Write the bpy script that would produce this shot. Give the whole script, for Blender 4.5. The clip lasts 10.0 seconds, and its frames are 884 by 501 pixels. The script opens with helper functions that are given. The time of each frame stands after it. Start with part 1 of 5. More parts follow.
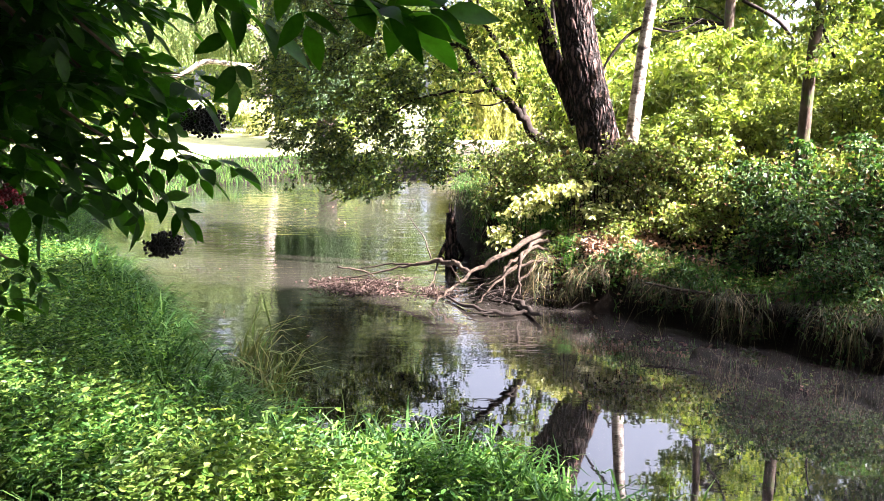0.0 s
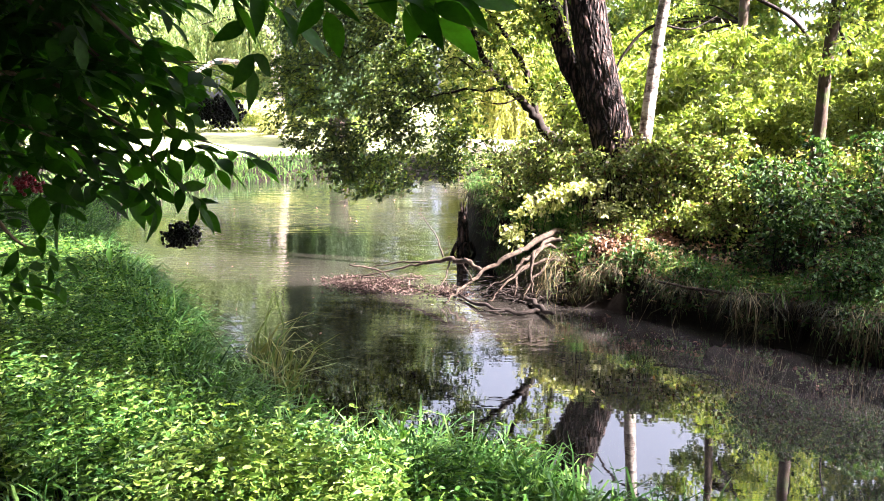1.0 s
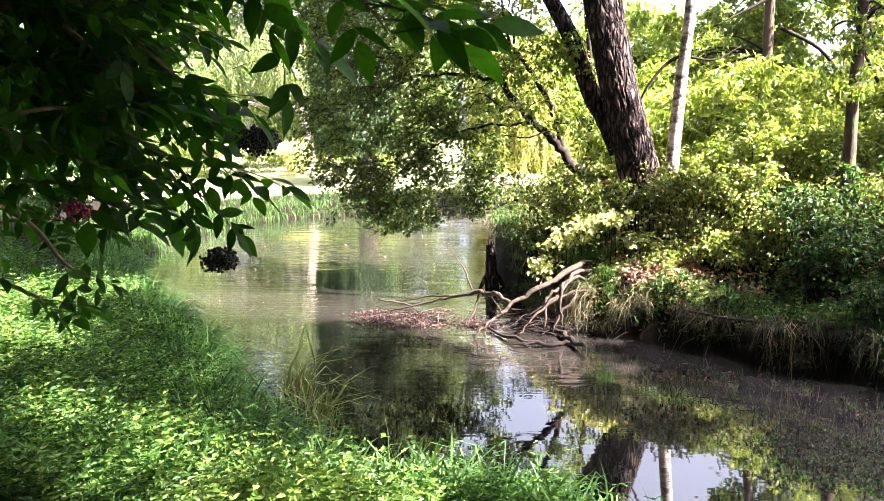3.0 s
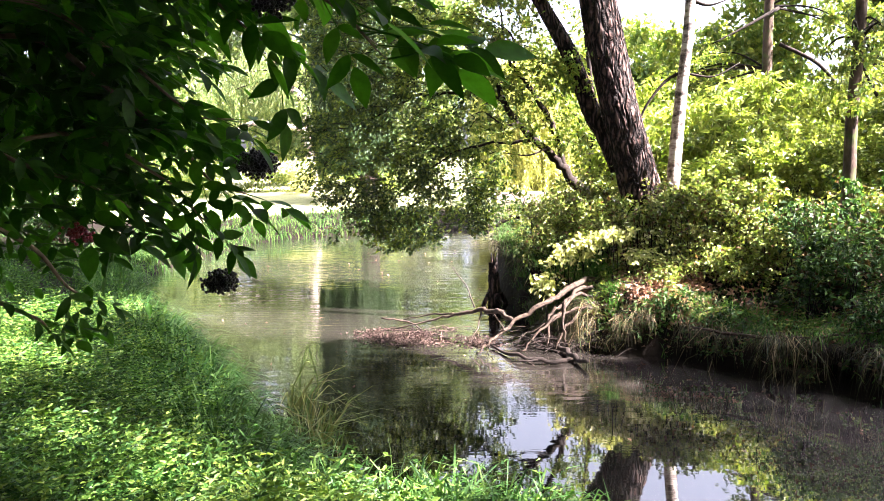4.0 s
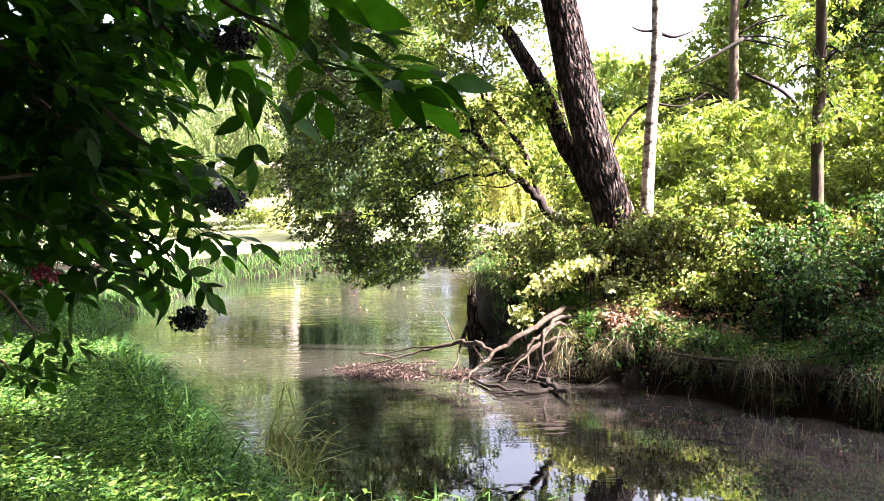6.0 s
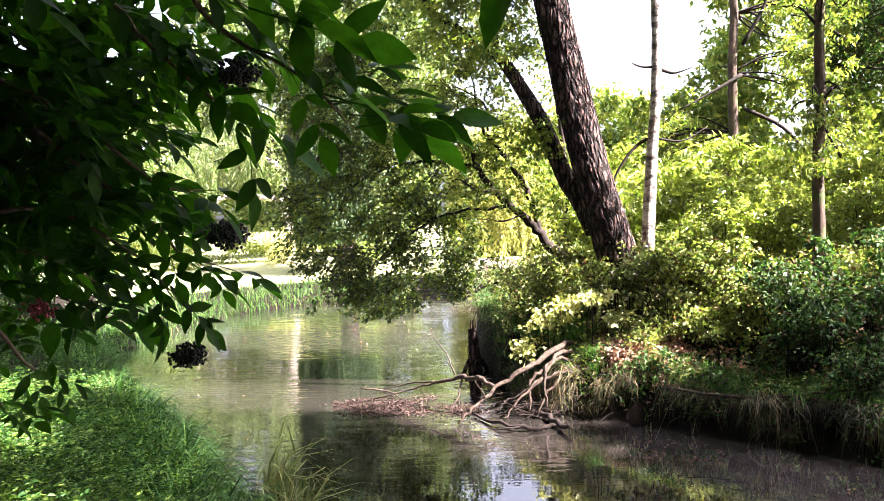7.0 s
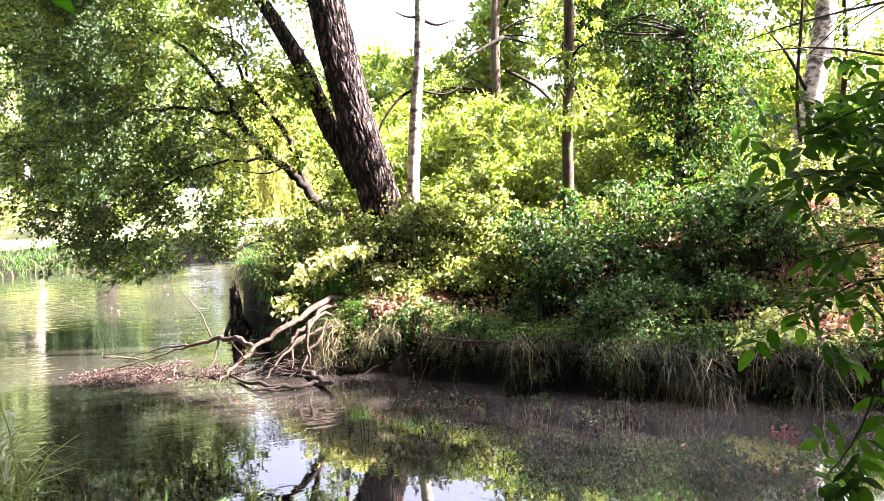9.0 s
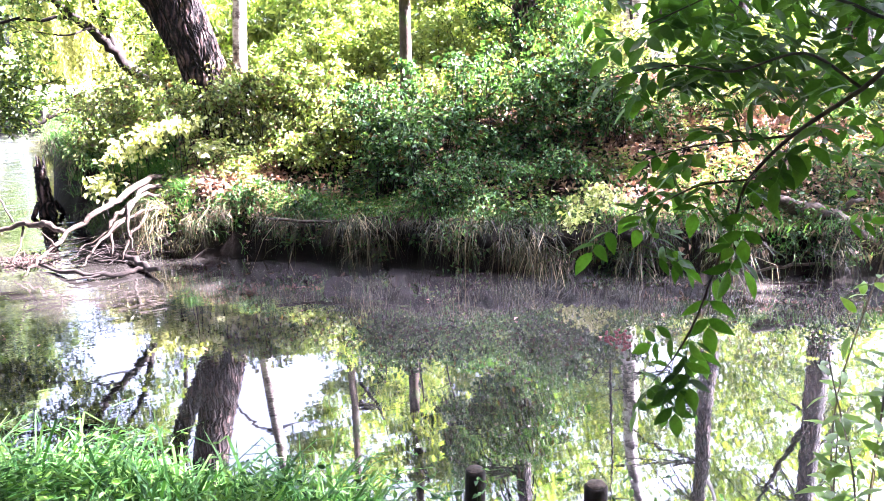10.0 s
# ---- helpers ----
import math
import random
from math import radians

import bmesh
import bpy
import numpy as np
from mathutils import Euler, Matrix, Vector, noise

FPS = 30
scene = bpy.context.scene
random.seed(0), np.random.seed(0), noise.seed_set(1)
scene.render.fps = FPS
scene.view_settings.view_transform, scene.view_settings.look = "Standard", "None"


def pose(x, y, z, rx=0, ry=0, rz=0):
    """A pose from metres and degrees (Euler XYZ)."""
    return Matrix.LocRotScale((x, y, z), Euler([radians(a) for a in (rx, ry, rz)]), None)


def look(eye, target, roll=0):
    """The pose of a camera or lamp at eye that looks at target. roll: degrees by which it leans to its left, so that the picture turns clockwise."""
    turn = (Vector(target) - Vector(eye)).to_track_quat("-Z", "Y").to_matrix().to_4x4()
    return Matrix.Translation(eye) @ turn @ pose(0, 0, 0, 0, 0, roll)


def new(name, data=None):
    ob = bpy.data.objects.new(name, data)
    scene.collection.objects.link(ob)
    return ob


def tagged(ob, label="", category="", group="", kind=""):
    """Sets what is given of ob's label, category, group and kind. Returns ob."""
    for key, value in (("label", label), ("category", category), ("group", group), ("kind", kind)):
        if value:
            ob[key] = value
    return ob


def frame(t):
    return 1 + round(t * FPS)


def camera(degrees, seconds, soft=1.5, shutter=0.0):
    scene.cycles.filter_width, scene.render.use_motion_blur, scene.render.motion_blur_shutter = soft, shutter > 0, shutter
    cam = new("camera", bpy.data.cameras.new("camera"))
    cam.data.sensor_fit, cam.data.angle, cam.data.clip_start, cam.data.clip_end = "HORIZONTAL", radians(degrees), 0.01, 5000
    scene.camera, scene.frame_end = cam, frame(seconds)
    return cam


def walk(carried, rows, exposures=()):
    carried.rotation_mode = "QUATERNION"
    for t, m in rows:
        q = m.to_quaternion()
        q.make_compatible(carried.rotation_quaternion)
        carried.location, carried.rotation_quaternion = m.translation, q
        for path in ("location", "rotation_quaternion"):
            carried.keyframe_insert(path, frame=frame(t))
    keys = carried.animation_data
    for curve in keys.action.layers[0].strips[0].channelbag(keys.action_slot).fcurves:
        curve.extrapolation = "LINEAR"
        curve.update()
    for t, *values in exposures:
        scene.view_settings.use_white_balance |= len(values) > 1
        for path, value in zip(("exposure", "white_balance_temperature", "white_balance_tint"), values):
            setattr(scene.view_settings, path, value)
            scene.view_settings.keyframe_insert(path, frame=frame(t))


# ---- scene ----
cam = camera(60.2, 10.0, 0.75)
PATH = [
    (0, (0.421, 0.657, 2.552), (0.398, 2.62, 2.169), 0.6),
    (0.5, (0.412, 0.664, 2.547), (0.391, 2.625, 2.156), 1.1),
    (1, (0.402, 0.67, 2.528), (0.351, 2.633, 2.144), 0.6),
    (1.5, (0.395, 0.65, 2.503), (0.305, 2.615, 2.144), 0.0),
    (2, (0.393, 0.637, 2.496), (0.261, 2.603, 2.153), -0.4),
    (2.5, (0.394, 0.631, 2.496), (0.265, 2.601, 2.177), -0.5),
    (4, (0.419, 0.594, 2.507), (0.285, 2.574, 2.263), -1.2),
    (4.5, (0.42, 0.596, 2.51), (0.265, 2.577, 2.28), -1.4),
    (5, (0.423, 0.596, 2.502), (0.277, 2.581, 2.307), -2.1),
    (6.5, (0.451, 0.578, 2.502), (0.391, 2.574, 2.382), -2.4),
    (7, (0.435, 0.611, 2.504), (0.36, 2.608, 2.433), -2.4),
    (7.5, (0.426, 0.637, 2.503), (0.392, 2.635, 2.431), -1.7),
    (8, (0.381, 0.735, 2.465), (0.55, 2.724, 2.349), -3.1),
    (8.5, (0.5, 0.812, 2.355), (0.815, 2.779, 2.18), -2.5),
    (9, (0.689, 0.964, 2.323), (1.177, 2.895, 2.135), -2.1),
    (9.5, (0.746, 1.085, 2.314), (1.459, 2.929, 2.013), -2.2),
    (10, (0.802, 1.174, 2.374), (1.649, 2.906, 1.841), -0.8),
]
walk(cam, [(t, look(eye, target, roll)) for t, eye, target, roll in PATH], [(0, 4.27, 5980, 21), (4, 4.35, 6020, 23), (6, 4.25, 6020, 23), (8, 4.12, 6120, 23), (8.5, 4.25, 6130, 22), (9, 4.65, 6060, 22), (9.5, 4.95, 5750, 22), (10, 5.6, 5320, 32)])
# ---- light ----
SUN_AZ, SUN_EL = 106.0, 44.0          # azimuth from +y towards +x, degrees
world = bpy.data.worlds.new("sky")
scene.world = world
world.use_nodes = True
wn = world.node_tree
sky = wn.nodes.new("ShaderNodeTexSky")
sky.sky_type = "NISHITA"
sky.sun_disc = False
sky.sun_elevation = radians(SUN_EL)
sky.sun_rotation = radians(SUN_AZ)
sky.dust_density = 6.0
sky.air_density = 0.6
wn.nodes["Background"].inputs["Strength"].default_value = 0.062
haze = wn.nodes.new("ShaderNodeHueSaturation")
haze.inputs["Saturation"].default_value = 0.35
wn.links.new(sky.outputs[0], haze.inputs["Color"])
wn.links.new(haze.outputs[0], wn.nodes["Background"].inputs["Color"])

sun_data = bpy.data.lights.new("sun", "SUN")
sun_data.energy = 5.0
sun_data.angle = radians(0.6)
sun_data.color = (1.0, 0.90, 0.77)
sun = new("sun", sun_data)
to_sun = Vector((math.sin(radians(SUN_AZ)) * math.cos(radians(SUN_EL)),
                 math.cos(radians(SUN_AZ)) * math.cos(radians(SUN_EL)), math.sin(radians(SUN_EL))))
sun.rotation_mode = "QUATERNION"
sun.rotation_quaternion = to_sun.to_track_quat("Z", "Y")


# ---- materials ----
def material(name):
    m = bpy.data.materials.new(name)
    m.use_nodes = True
    t = m.node_tree
    return m, t, t.nodes["Principled BSDF"], t.nodes["Material Output"]


def ramp(t, stops):
    r = t.nodes.new("ShaderNodeValToRGB")
    e = r.color_ramp.elements
    while len(e) < len(stops):
        e.new(0.5)
    for el, (p, c) in zip(e, stops):
        el.position, el.color = p, (*c, 1)
    return r


def noise_node(t, scale, detail=4.0, rough=0.6, stretch=None, coord="Object"):
    tc = t.nodes.new("ShaderNodeTexCoord")
    n = t.nodes.new("ShaderNodeTexNoise")
    n.inputs["Scale"].default_value, n.inputs["Detail"].default_value, n.inputs["Roughness"].default_value = scale, detail, rough
    if stretch:
        mp = t.nodes.new("ShaderNodeMapping")
        mp.inputs["Scale"].default_value = stretch
        t.links.new(tc.outputs[coord], mp.inputs[0])
        t.links.new(mp.outputs[0], n.inputs["Vector"])
    else:
        t.links.new(tc.outputs[coord], n.inputs["Vector"])
    return n


def mix_rgb(t, a, b, fac, mode="MIX"):
    m = t.nodes.new("ShaderNodeMix")
    m.data_type, m.blend_type = "RGBA", mode
    for sock, v in ((m.inputs["Factor"], fac), (m.inputs["A"], a), (m.inputs["B"], b)):
        if isinstance(v, bpy.types.NodeSocket):
            t.links.new(v, sock)
        else:
            sock.default_value = v if isinstance(v, float) else (*v, 1)
    return m.outputs["Result"]


def bump(t, height, strength, distance, bsdf):
    b = t.nodes.new("ShaderNodeBump")
    b.inputs["Strength"].default_value, b.inputs["Distance"].default_value = strength, distance
    t.links.new(height, b.inputs["Height"])
    t.links.new(b.outputs[0], bsdf.inputs["Normal"])


def leaf_material(name, cols, through_col, trans=0.45, rough=0.45, scale=0.7, blotch=0.35, per_object=False, gloss=0.5):
    """Thin leaves: three colours shared out leaf by leaf, a slow drift over the plant, and light that comes through."""
    m, t, p, out = material(name)
    pick = t.nodes.new("ShaderNodeObjectInfo").outputs["Random"] if per_object else t.nodes.new("ShaderNodeNewGeometry").outputs["Random Per Island"]
    r = ramp(t, [(i / (len(cols) - 1), c) for i, c in enumerate(cols)])
    t.links.new(pick, r.inputs[0])
    n = noise_node(t, scale, 3)
    lo = ramp(t, [(0.35, (1 - blotch,) * 3), (0.65, (1 + blotch,) * 3)])
    t.links.new(n.outputs[0], lo.inputs[0])
    col = mix_rgb(t, r.outputs[0], lo.outputs[0], 1.0, "MULTIPLY")
    vein = noise_node(t, 60, 3)
    lo2 = ramp(t, [(0.3, (0.8,) * 3), (0.7, (1.15,) * 3)])
    t.links.new(vein.outputs[0], lo2.inputs[0])
    col = mix_rgb(t, col, lo2.outputs[0], 1.0, "MULTIPLY")
    t.links.new(col, p.inputs["Base Color"])
    p.inputs["Roughness"].default_value = rough
    p.inputs["Specular IOR Level"].default_value = gloss
    tr = t.nodes.new("ShaderNodeBsdfTranslucent")
    t.links.new(mix_rgb(t, col, through_col, 1.0, "MULTIPLY"), tr.inputs["Color"])
    mx = t.nodes.new("ShaderNodeMixShader")
    mx.inputs[0].default_value = trans
    t.links.new(p.outputs[0], mx.inputs[1])
    t.links.new(tr.outputs[0], mx.inputs[2])
    t.links.new(mx.outputs[0], out.inputs["Surface"])
    return m


def bark_material(name, dark, light, scale=9.0, stretch=(1, 1, 0.22), depth=0.02, moss=None):
    m, t, p, out = material(name)
    n = noise_node(t, scale, 6, 0.65, stretch)
    r = ramp(t, [(0.33, dark), (0.52, tuple((a + b) / 2 for a, b in zip(dark, light))), (0.72, light)])
    t.links.new(n.outputs[0], r.inputs[0])
    big = noise_node(t, 1.3, 3)
    lo = ramp(t, [(0.35, (0.75,) * 3), (0.65, (1.2,) * 3)])
    t.links.new(big.outputs[0], lo.inputs[0])
    col = mix_rgb(t, r.outputs[0], lo.outputs[0], 1.0, "MULTIPLY")
    if moss:
        mn = noise_node(t, 3.5, 5)
        mr = ramp(t, [(0.52, (0, 0, 0)), (0.66, (0.8,) * 3)])
        t.links.new(mn.outputs[0], mr.inputs[0])
        col = mix_rgb(t, col, moss, mr.outputs[0])
    t.links.new(col, p.inputs["Base Color"])
    p.inputs["Roughness"].default_value = 0.9
    p.inputs["Specular IOR Level"].default_value = 0.2
    bump(t, n.outputs[0], 0.9, depth, p)
    return m


def furrow_material():
    """Thick old bark: plates between dark upright cracks that run into one another."""
    m, t, p, out = material("furrowed_bark")
    tc = t.nodes.new("ShaderNodeTexCoord")
    warp = noise_node(t, 3.0, 4, 0.6)
    sc = t.nodes.new("ShaderNodeVectorMath")
    sc.operation = "MULTIPLY_ADD"
    t.links.new(warp.outputs["Color"], sc.inputs[0])
    sc.inputs[1].default_value = (0.16, 0.16, 0.5)
    t.links.new(tc.outputs["Object"], sc.inputs[2])
    mp = t.nodes.new("ShaderNodeMapping")
    mp.inputs["Scale"].default_value = (1, 1, 0.2)
    t.links.new(sc.outputs[0], mp.inputs[0])
    v = t.nodes.new("ShaderNodeTexVoronoi")
    v.feature = "DISTANCE_TO_EDGE"
    v.inputs["Scale"].default_value = 15.0
    t.links.new(mp.outputs[0], v.inputs["Vector"])
    r = ramp(t, [(0.0, (0.005, 0.004, 0.0035)), (0.10, (0.013, 0.008, 0.007)), (0.24, (0.072, 0.043, 0.037)), (0.5, (0.15, 0.095, 0.08))])
    t.links.new(v.outputs["Distance"], r.inputs[0])
    fine = noise_node(t, 38, 5, 0.7, (1, 1, 0.35))
    lo = ramp(t, [(0.3, (0.55,) * 3), (0.7, (1.35,) * 3)])
    t.links.new(fine.outputs[0], lo.inputs[0])
    t.links.new(mix_rgb(t, r.outputs[0], lo.outputs[0], 1.0, "MULTIPLY"), p.inputs["Base Color"])
    p.inputs["Roughness"].default_value = 0.9
    p.inputs["Specular IOR Level"].default_value = 0.2
    h = ramp(t, [(0.0, (0, 0, 0)), (0.3, (1, 1, 1))])
    t.links.new(v.outputs["Distance"], h.inputs[0])
    b1 = t.nodes.new("ShaderNodeBump")
    b1.inputs["Strength"].default_value, b1.inputs["Distance"].default_value = 0.5, 0.01
    t.links.new(fine.outputs[0], b1.inputs["Height"])
    b2 = t.nodes.new("ShaderNodeBump")
    b2.inputs["Strength"].default_value, b2.inputs["Distance"].default_value = 1.0, 0.045
    t.links.new(h.outputs[0], b2.inputs["Height"])
    t.links.new(b1.outputs[0], b2.inputs["Normal"])
    t.links.new(b2.outputs[0], p.inputs["Normal"])
    return m


M = {}
M["elder"] = leaf_material("elder_leaf", [(0.010, 0.028, 0.005), (0.022, 0.058, 0.010), (0.045, 0.10, 0.018)], (2.0, 3.0, 0.3), 0.5, 0.42, 6, 0.25, gloss=0.08)
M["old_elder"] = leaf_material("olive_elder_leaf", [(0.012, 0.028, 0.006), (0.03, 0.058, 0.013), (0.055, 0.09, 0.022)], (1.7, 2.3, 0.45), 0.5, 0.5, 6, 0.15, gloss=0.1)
M["herb"] = leaf_material("herb_leaf", [(0.010, 0.036, 0.007), (0.035, 0.092, 0.016), (0.12, 0.20, 0.036)], (1.3, 1.6, 0.5), 0.32, 0.5, 1.1, 0.4, gloss=0.18)
M["pale_herb"] = leaf_material("pale_herb_leaf", [(0.04, 0.10, 0.015), (0.11, 0.19, 0.03), (0.22, 0.29, 0.06)], (1.2, 1.3, 0.5), 0.4, 0.45, 1.1, 0.25, gloss=0.3)
M["grass"] = leaf_material("grass_blade", [(0.018, 0.06, 0.014), (0.05, 0.125, 0.026), (0.12, 0.20, 0.05)], (1.3, 1.5, 0.5), 0.3, 0.5, 0.8, 0.4, gloss=0.2)
M["bank_blade"] = leaf_material("reed_blade", [(0.05, 0.10, 0.02), (0.16, 0.15, 0.05), (0.08, 0.14, 0.03)], (1.3, 1.4, 0.6), 0.3, 0.5, 0.8, 0.3, gloss=0.2)
M["far_grass"] = leaf_material("pond_grass", [(0.02, 0.06, 0.014), (0.045, 0.10, 0.022), (0.09, 0.15, 0.035)], (1.3, 1.4, 0.6), 0.3, 0.6, 0.8, 0.35, gloss=0.1)
M["straw"] = leaf_material("dry_grass", [(0.008, 0.014, 0.004), (0.02, 0.015, 0.008), (0.06, 0.045, 0.022), (0.02, 0.04, 0.010), (0.24, 0.18, 0.10)], (1.1, 1.1, 0.8), 0.2, 0.6, 1.5, 0.4, gloss=0.2)
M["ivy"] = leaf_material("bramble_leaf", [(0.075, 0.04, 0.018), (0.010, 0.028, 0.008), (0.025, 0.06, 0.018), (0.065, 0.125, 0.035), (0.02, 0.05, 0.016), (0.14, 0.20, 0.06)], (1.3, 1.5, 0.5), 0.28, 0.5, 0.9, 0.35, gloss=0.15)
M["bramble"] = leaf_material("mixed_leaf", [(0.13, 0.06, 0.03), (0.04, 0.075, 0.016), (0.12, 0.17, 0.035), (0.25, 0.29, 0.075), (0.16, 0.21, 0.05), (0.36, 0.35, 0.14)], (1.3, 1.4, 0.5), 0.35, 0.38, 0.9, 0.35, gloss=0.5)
# lighter copy of the leaf colours, with sunlight painted in
M["sunny"] = leaf_material("sunlit_leaf", [(0.09, 0.14, 0.025), (0.19, 0.235, 0.05), (0.31, 0.33, 0.11)], (1.35, 1.45, 0.5), 0.48, 0.4, 1.2, 0.3)
# near-white tones stand for sun glints on the yellow-green leaves
M["hazel"] = leaf_material("sunlit_yellow_leaf", [(0.18, 0.22, 0.06), (0.38, 0.39, 0.14), (0.52, 0.51, 0.34)], (1.2, 1.25, 0.5), 0.4, 0.4, 1.2, 0.2)
M["wood"] = leaf_material("woodland_leaf", [(0.06, 0.11, 0.025), (0.14, 0.19, 0.045), (0.25, 0.26, 0.075)], (1.6, 1.7, 0.5), 0.5, 0.5, 0.5, 0.35)
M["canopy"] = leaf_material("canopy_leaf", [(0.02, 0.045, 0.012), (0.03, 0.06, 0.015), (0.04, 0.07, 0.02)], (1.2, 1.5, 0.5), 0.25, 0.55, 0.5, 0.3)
M["willow"] = leaf_material("willow_leaf", [(0.018, 0.042, 0.010), (0.05, 0.085, 0.02), (0.20, 0.23, 0.055)], (1.6, 1.7, 0.4), 0.42, 0.45, 0.9, 0.4)
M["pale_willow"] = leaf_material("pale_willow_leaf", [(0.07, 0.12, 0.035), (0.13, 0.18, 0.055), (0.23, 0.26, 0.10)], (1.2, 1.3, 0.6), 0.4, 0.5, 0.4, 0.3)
# willow leaf lightened to stand for the sun on it
M["golden"] = leaf_material("sunlit_willow_leaf", [(0.22, 0.25, 0.07), (0.36, 0.37, 0.11), (0.5, 0.48, 0.2)], (1.2, 1.3, 0.5), 0.4, 0.5, 0.4, 0.3)
M["raft"] = leaf_material("soaked_leaf", [(0.022, 0.014, 0.012), (0.04, 0.026, 0.021), (0.075, 0.052, 0.042), (0.035, 0.018, 0.017)], (1, 1, 1), 0.05, 0.7, 1.5, 0.3, gloss=0.1)
M["litter"] = leaf_material("fallen_leaf", [(0.09, 0.045, 0.028), (0.22, 0.11, 0.065), (0.45, 0.27, 0.16), (0.14, 0.05, 0.038)], (1, 1, 1), 0.1, 0.7, 1.5, 0.3)
M["bark"] = furrow_material()
M["branch"] = bark_material("branch_bark", (0.004, 0.003, 0.0025), (0.028, 0.019, 0.015), 14, (1, 1, 0.5), 0.008)
M["twig"] = bark_material("elder_twig", (0.06, 0.045, 0.025), (0.20, 0.15, 0.09), 40, (1, 1, 1), 0.002)
M["elder_stem"] = bark_material("elder_stem", (0.012, 0.008, 0.006), (0.05, 0.036, 0.024), 40, (1, 1, 1), 0.002)
M["dead"] = bark_material("dead_wood", (0.007, 0.005, 0.004), (0.085, 0.06, 0.044), 22, (1, 1, 1), 0.006)
M["pine"] = bark_material("pale_bark", (0.018, 0.012, 0.009), (0.11, 0.075, 0.055), 9, (1, 1, 0.3), 0.02, (0.05, 0.08, 0.02))


def birch_material():
    m, t, p, out = material("birch_bark")
    n = noise_node(t, 4.0, 6, 0.7, (1, 1, 1.7))
    r = ramp(t, [(0.41, (0.02, 0.016, 0.014)), (0.48, (0.16, 0.12, 0.10)), (0.55, (0.42, 0.37, 0.33)), (0.75, (0.62, 0.58, 0.53))])
    t.links.new(n.outputs[0], r.inputs[0])
    t.links.new(r.outputs[0], p.inputs["Base Color"])
    p.inputs["Roughness"].default_value = 0.75
    bump(t, n.outputs[0], 0.5, 0.008, p)
    return m


M["birch"] = birch_material()


def water_material():
    m, t, p, out = material("murky_water")
    big = noise_node(t, 0.35, 3, 0.5)
    r = ramp(t, [(0.35, (0.024, 0.021, 0.0183)), (0.7, (0.05, 0.0435, 0.0375))])
    t.links.new(big.outputs[0], r.inputs[0])
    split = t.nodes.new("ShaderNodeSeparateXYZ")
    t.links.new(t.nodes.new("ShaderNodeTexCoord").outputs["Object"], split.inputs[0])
    pond_shade = t.nodes.new("ShaderNodeMapRange")          # base colour darkens over the open pond, standing in for its shade
    pond_shade.inputs["From Min"].default_value, pond_shade.inputs["From Max"].default_value = 0.8, 3.5
    pond_shade.inputs["To Min"].default_value, pond_shade.inputs["To Max"].default_value = 0.4, 1.05
    t.links.new(split.outputs["X"], pond_shade.inputs["Value"])
    t.links.new(mix_rgb(t, r.outputs[0], pond_shade.outputs[0], 1.0, "MULTIPLY"), p.inputs["Base Color"])
    p.inputs["Roughness"].default_value = 0.02
    p.inputs["IOR"].default_value = 1.78
    p.inputs["Specular IOR Level"].default_value = 1.0
    rip = noise_node(t, 1.7, 1.5, 0.45, (0.5, 1.9, 1))
    fine = noise_node(t, 4.5, 2.0, 0.5, (0.35, 1.8, 1))
    calm = noise_node(t, 0.22, 2.0, 0.5, (0.6, 1.0, 1))
    gate = ramp(t, [(0.42, (0.15,) * 3), (0.6, (1.0,) * 3)])
    t.links.new(calm.outputs[0], gate.inputs[0])
    reach = t.nodes.new("ShaderNodeMapRange")
    reach.inputs["From Min"].default_value, reach.inputs["From Max"].default_value = 7.5, 11.0
    reach.inputs["To Min"].default_value, reach.inputs["To Max"].default_value = 0.03, 1.0
    t.links.new(split.outputs["Y"], reach.inputs["Value"])
    small = mix_rgb(t, (0.5, 0.5, 0.5), mix_rgb(t, (0.5, 0.5, 0.5), fine.outputs[0], gate.outputs[0]), reach.outputs[0])
    b1 = t.nodes.new("ShaderNodeBump")
    b1.inputs["Strength"].default_value, b1.inputs["Distance"].default_value = 0.3, 0.026
    t.links.new(mix_rgb(t, (0.5, 0.5, 0.5), rip.outputs[0], reach.outputs[0]), b1.inputs["Height"])
    b2 = t.nodes.new("ShaderNodeBump")
    b2.inputs["Strength"].default_value, b2.inputs["Distance"].default_value = 0.9, 0.02
    t.links.new(small, b2.inputs["Height"])
    t.links.new(b1.outputs[0], b2.inputs["Normal"])
    t.links.new(b2.outputs[0], p.inputs["Normal"])
    return m


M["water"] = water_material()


def soil_material(name, dark, light, scale=6.0):
    m, t, p, out = material(name)
    n = noise_node(t, scale, 8, 0.7)
    r = ramp(t, [(0.3, dark), (0.7, light)])
    t.links.new(n.outputs[0], r.inputs[0])
    big = noise_node(t, 0.6, 4)
    lo = ramp(t, [(0.35, (0.7,) * 3), (0.65, (1.25,) * 3)])
    t.links.new(big.outputs[0], lo.inputs[0])
    t.links.new(mix_rgb(t, r.outputs[0], lo.outputs[0], 1.0, "MULTIPLY"), p.inputs["Base Color"])
    p.inputs["Roughness"].default_value = 0.95
    p.inputs["Specular IOR Level"].default_value = 0.1
    bump(t, n.outputs[0], 0.8, 0.04, p)
    return m


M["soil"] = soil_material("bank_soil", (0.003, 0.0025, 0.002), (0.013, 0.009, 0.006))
M["lawn"] = soil_material("mown_lawn", (0.24, 0.26, 0.12), (0.38, 0.37, 0.2), 9.0)
M["channel_glare"] = soil_material("pale_channel", (0.32, 0.25, 0.17), (0.46, 0.38, 0.28), 3.0)
m, t, p, out = material("elder_berry")
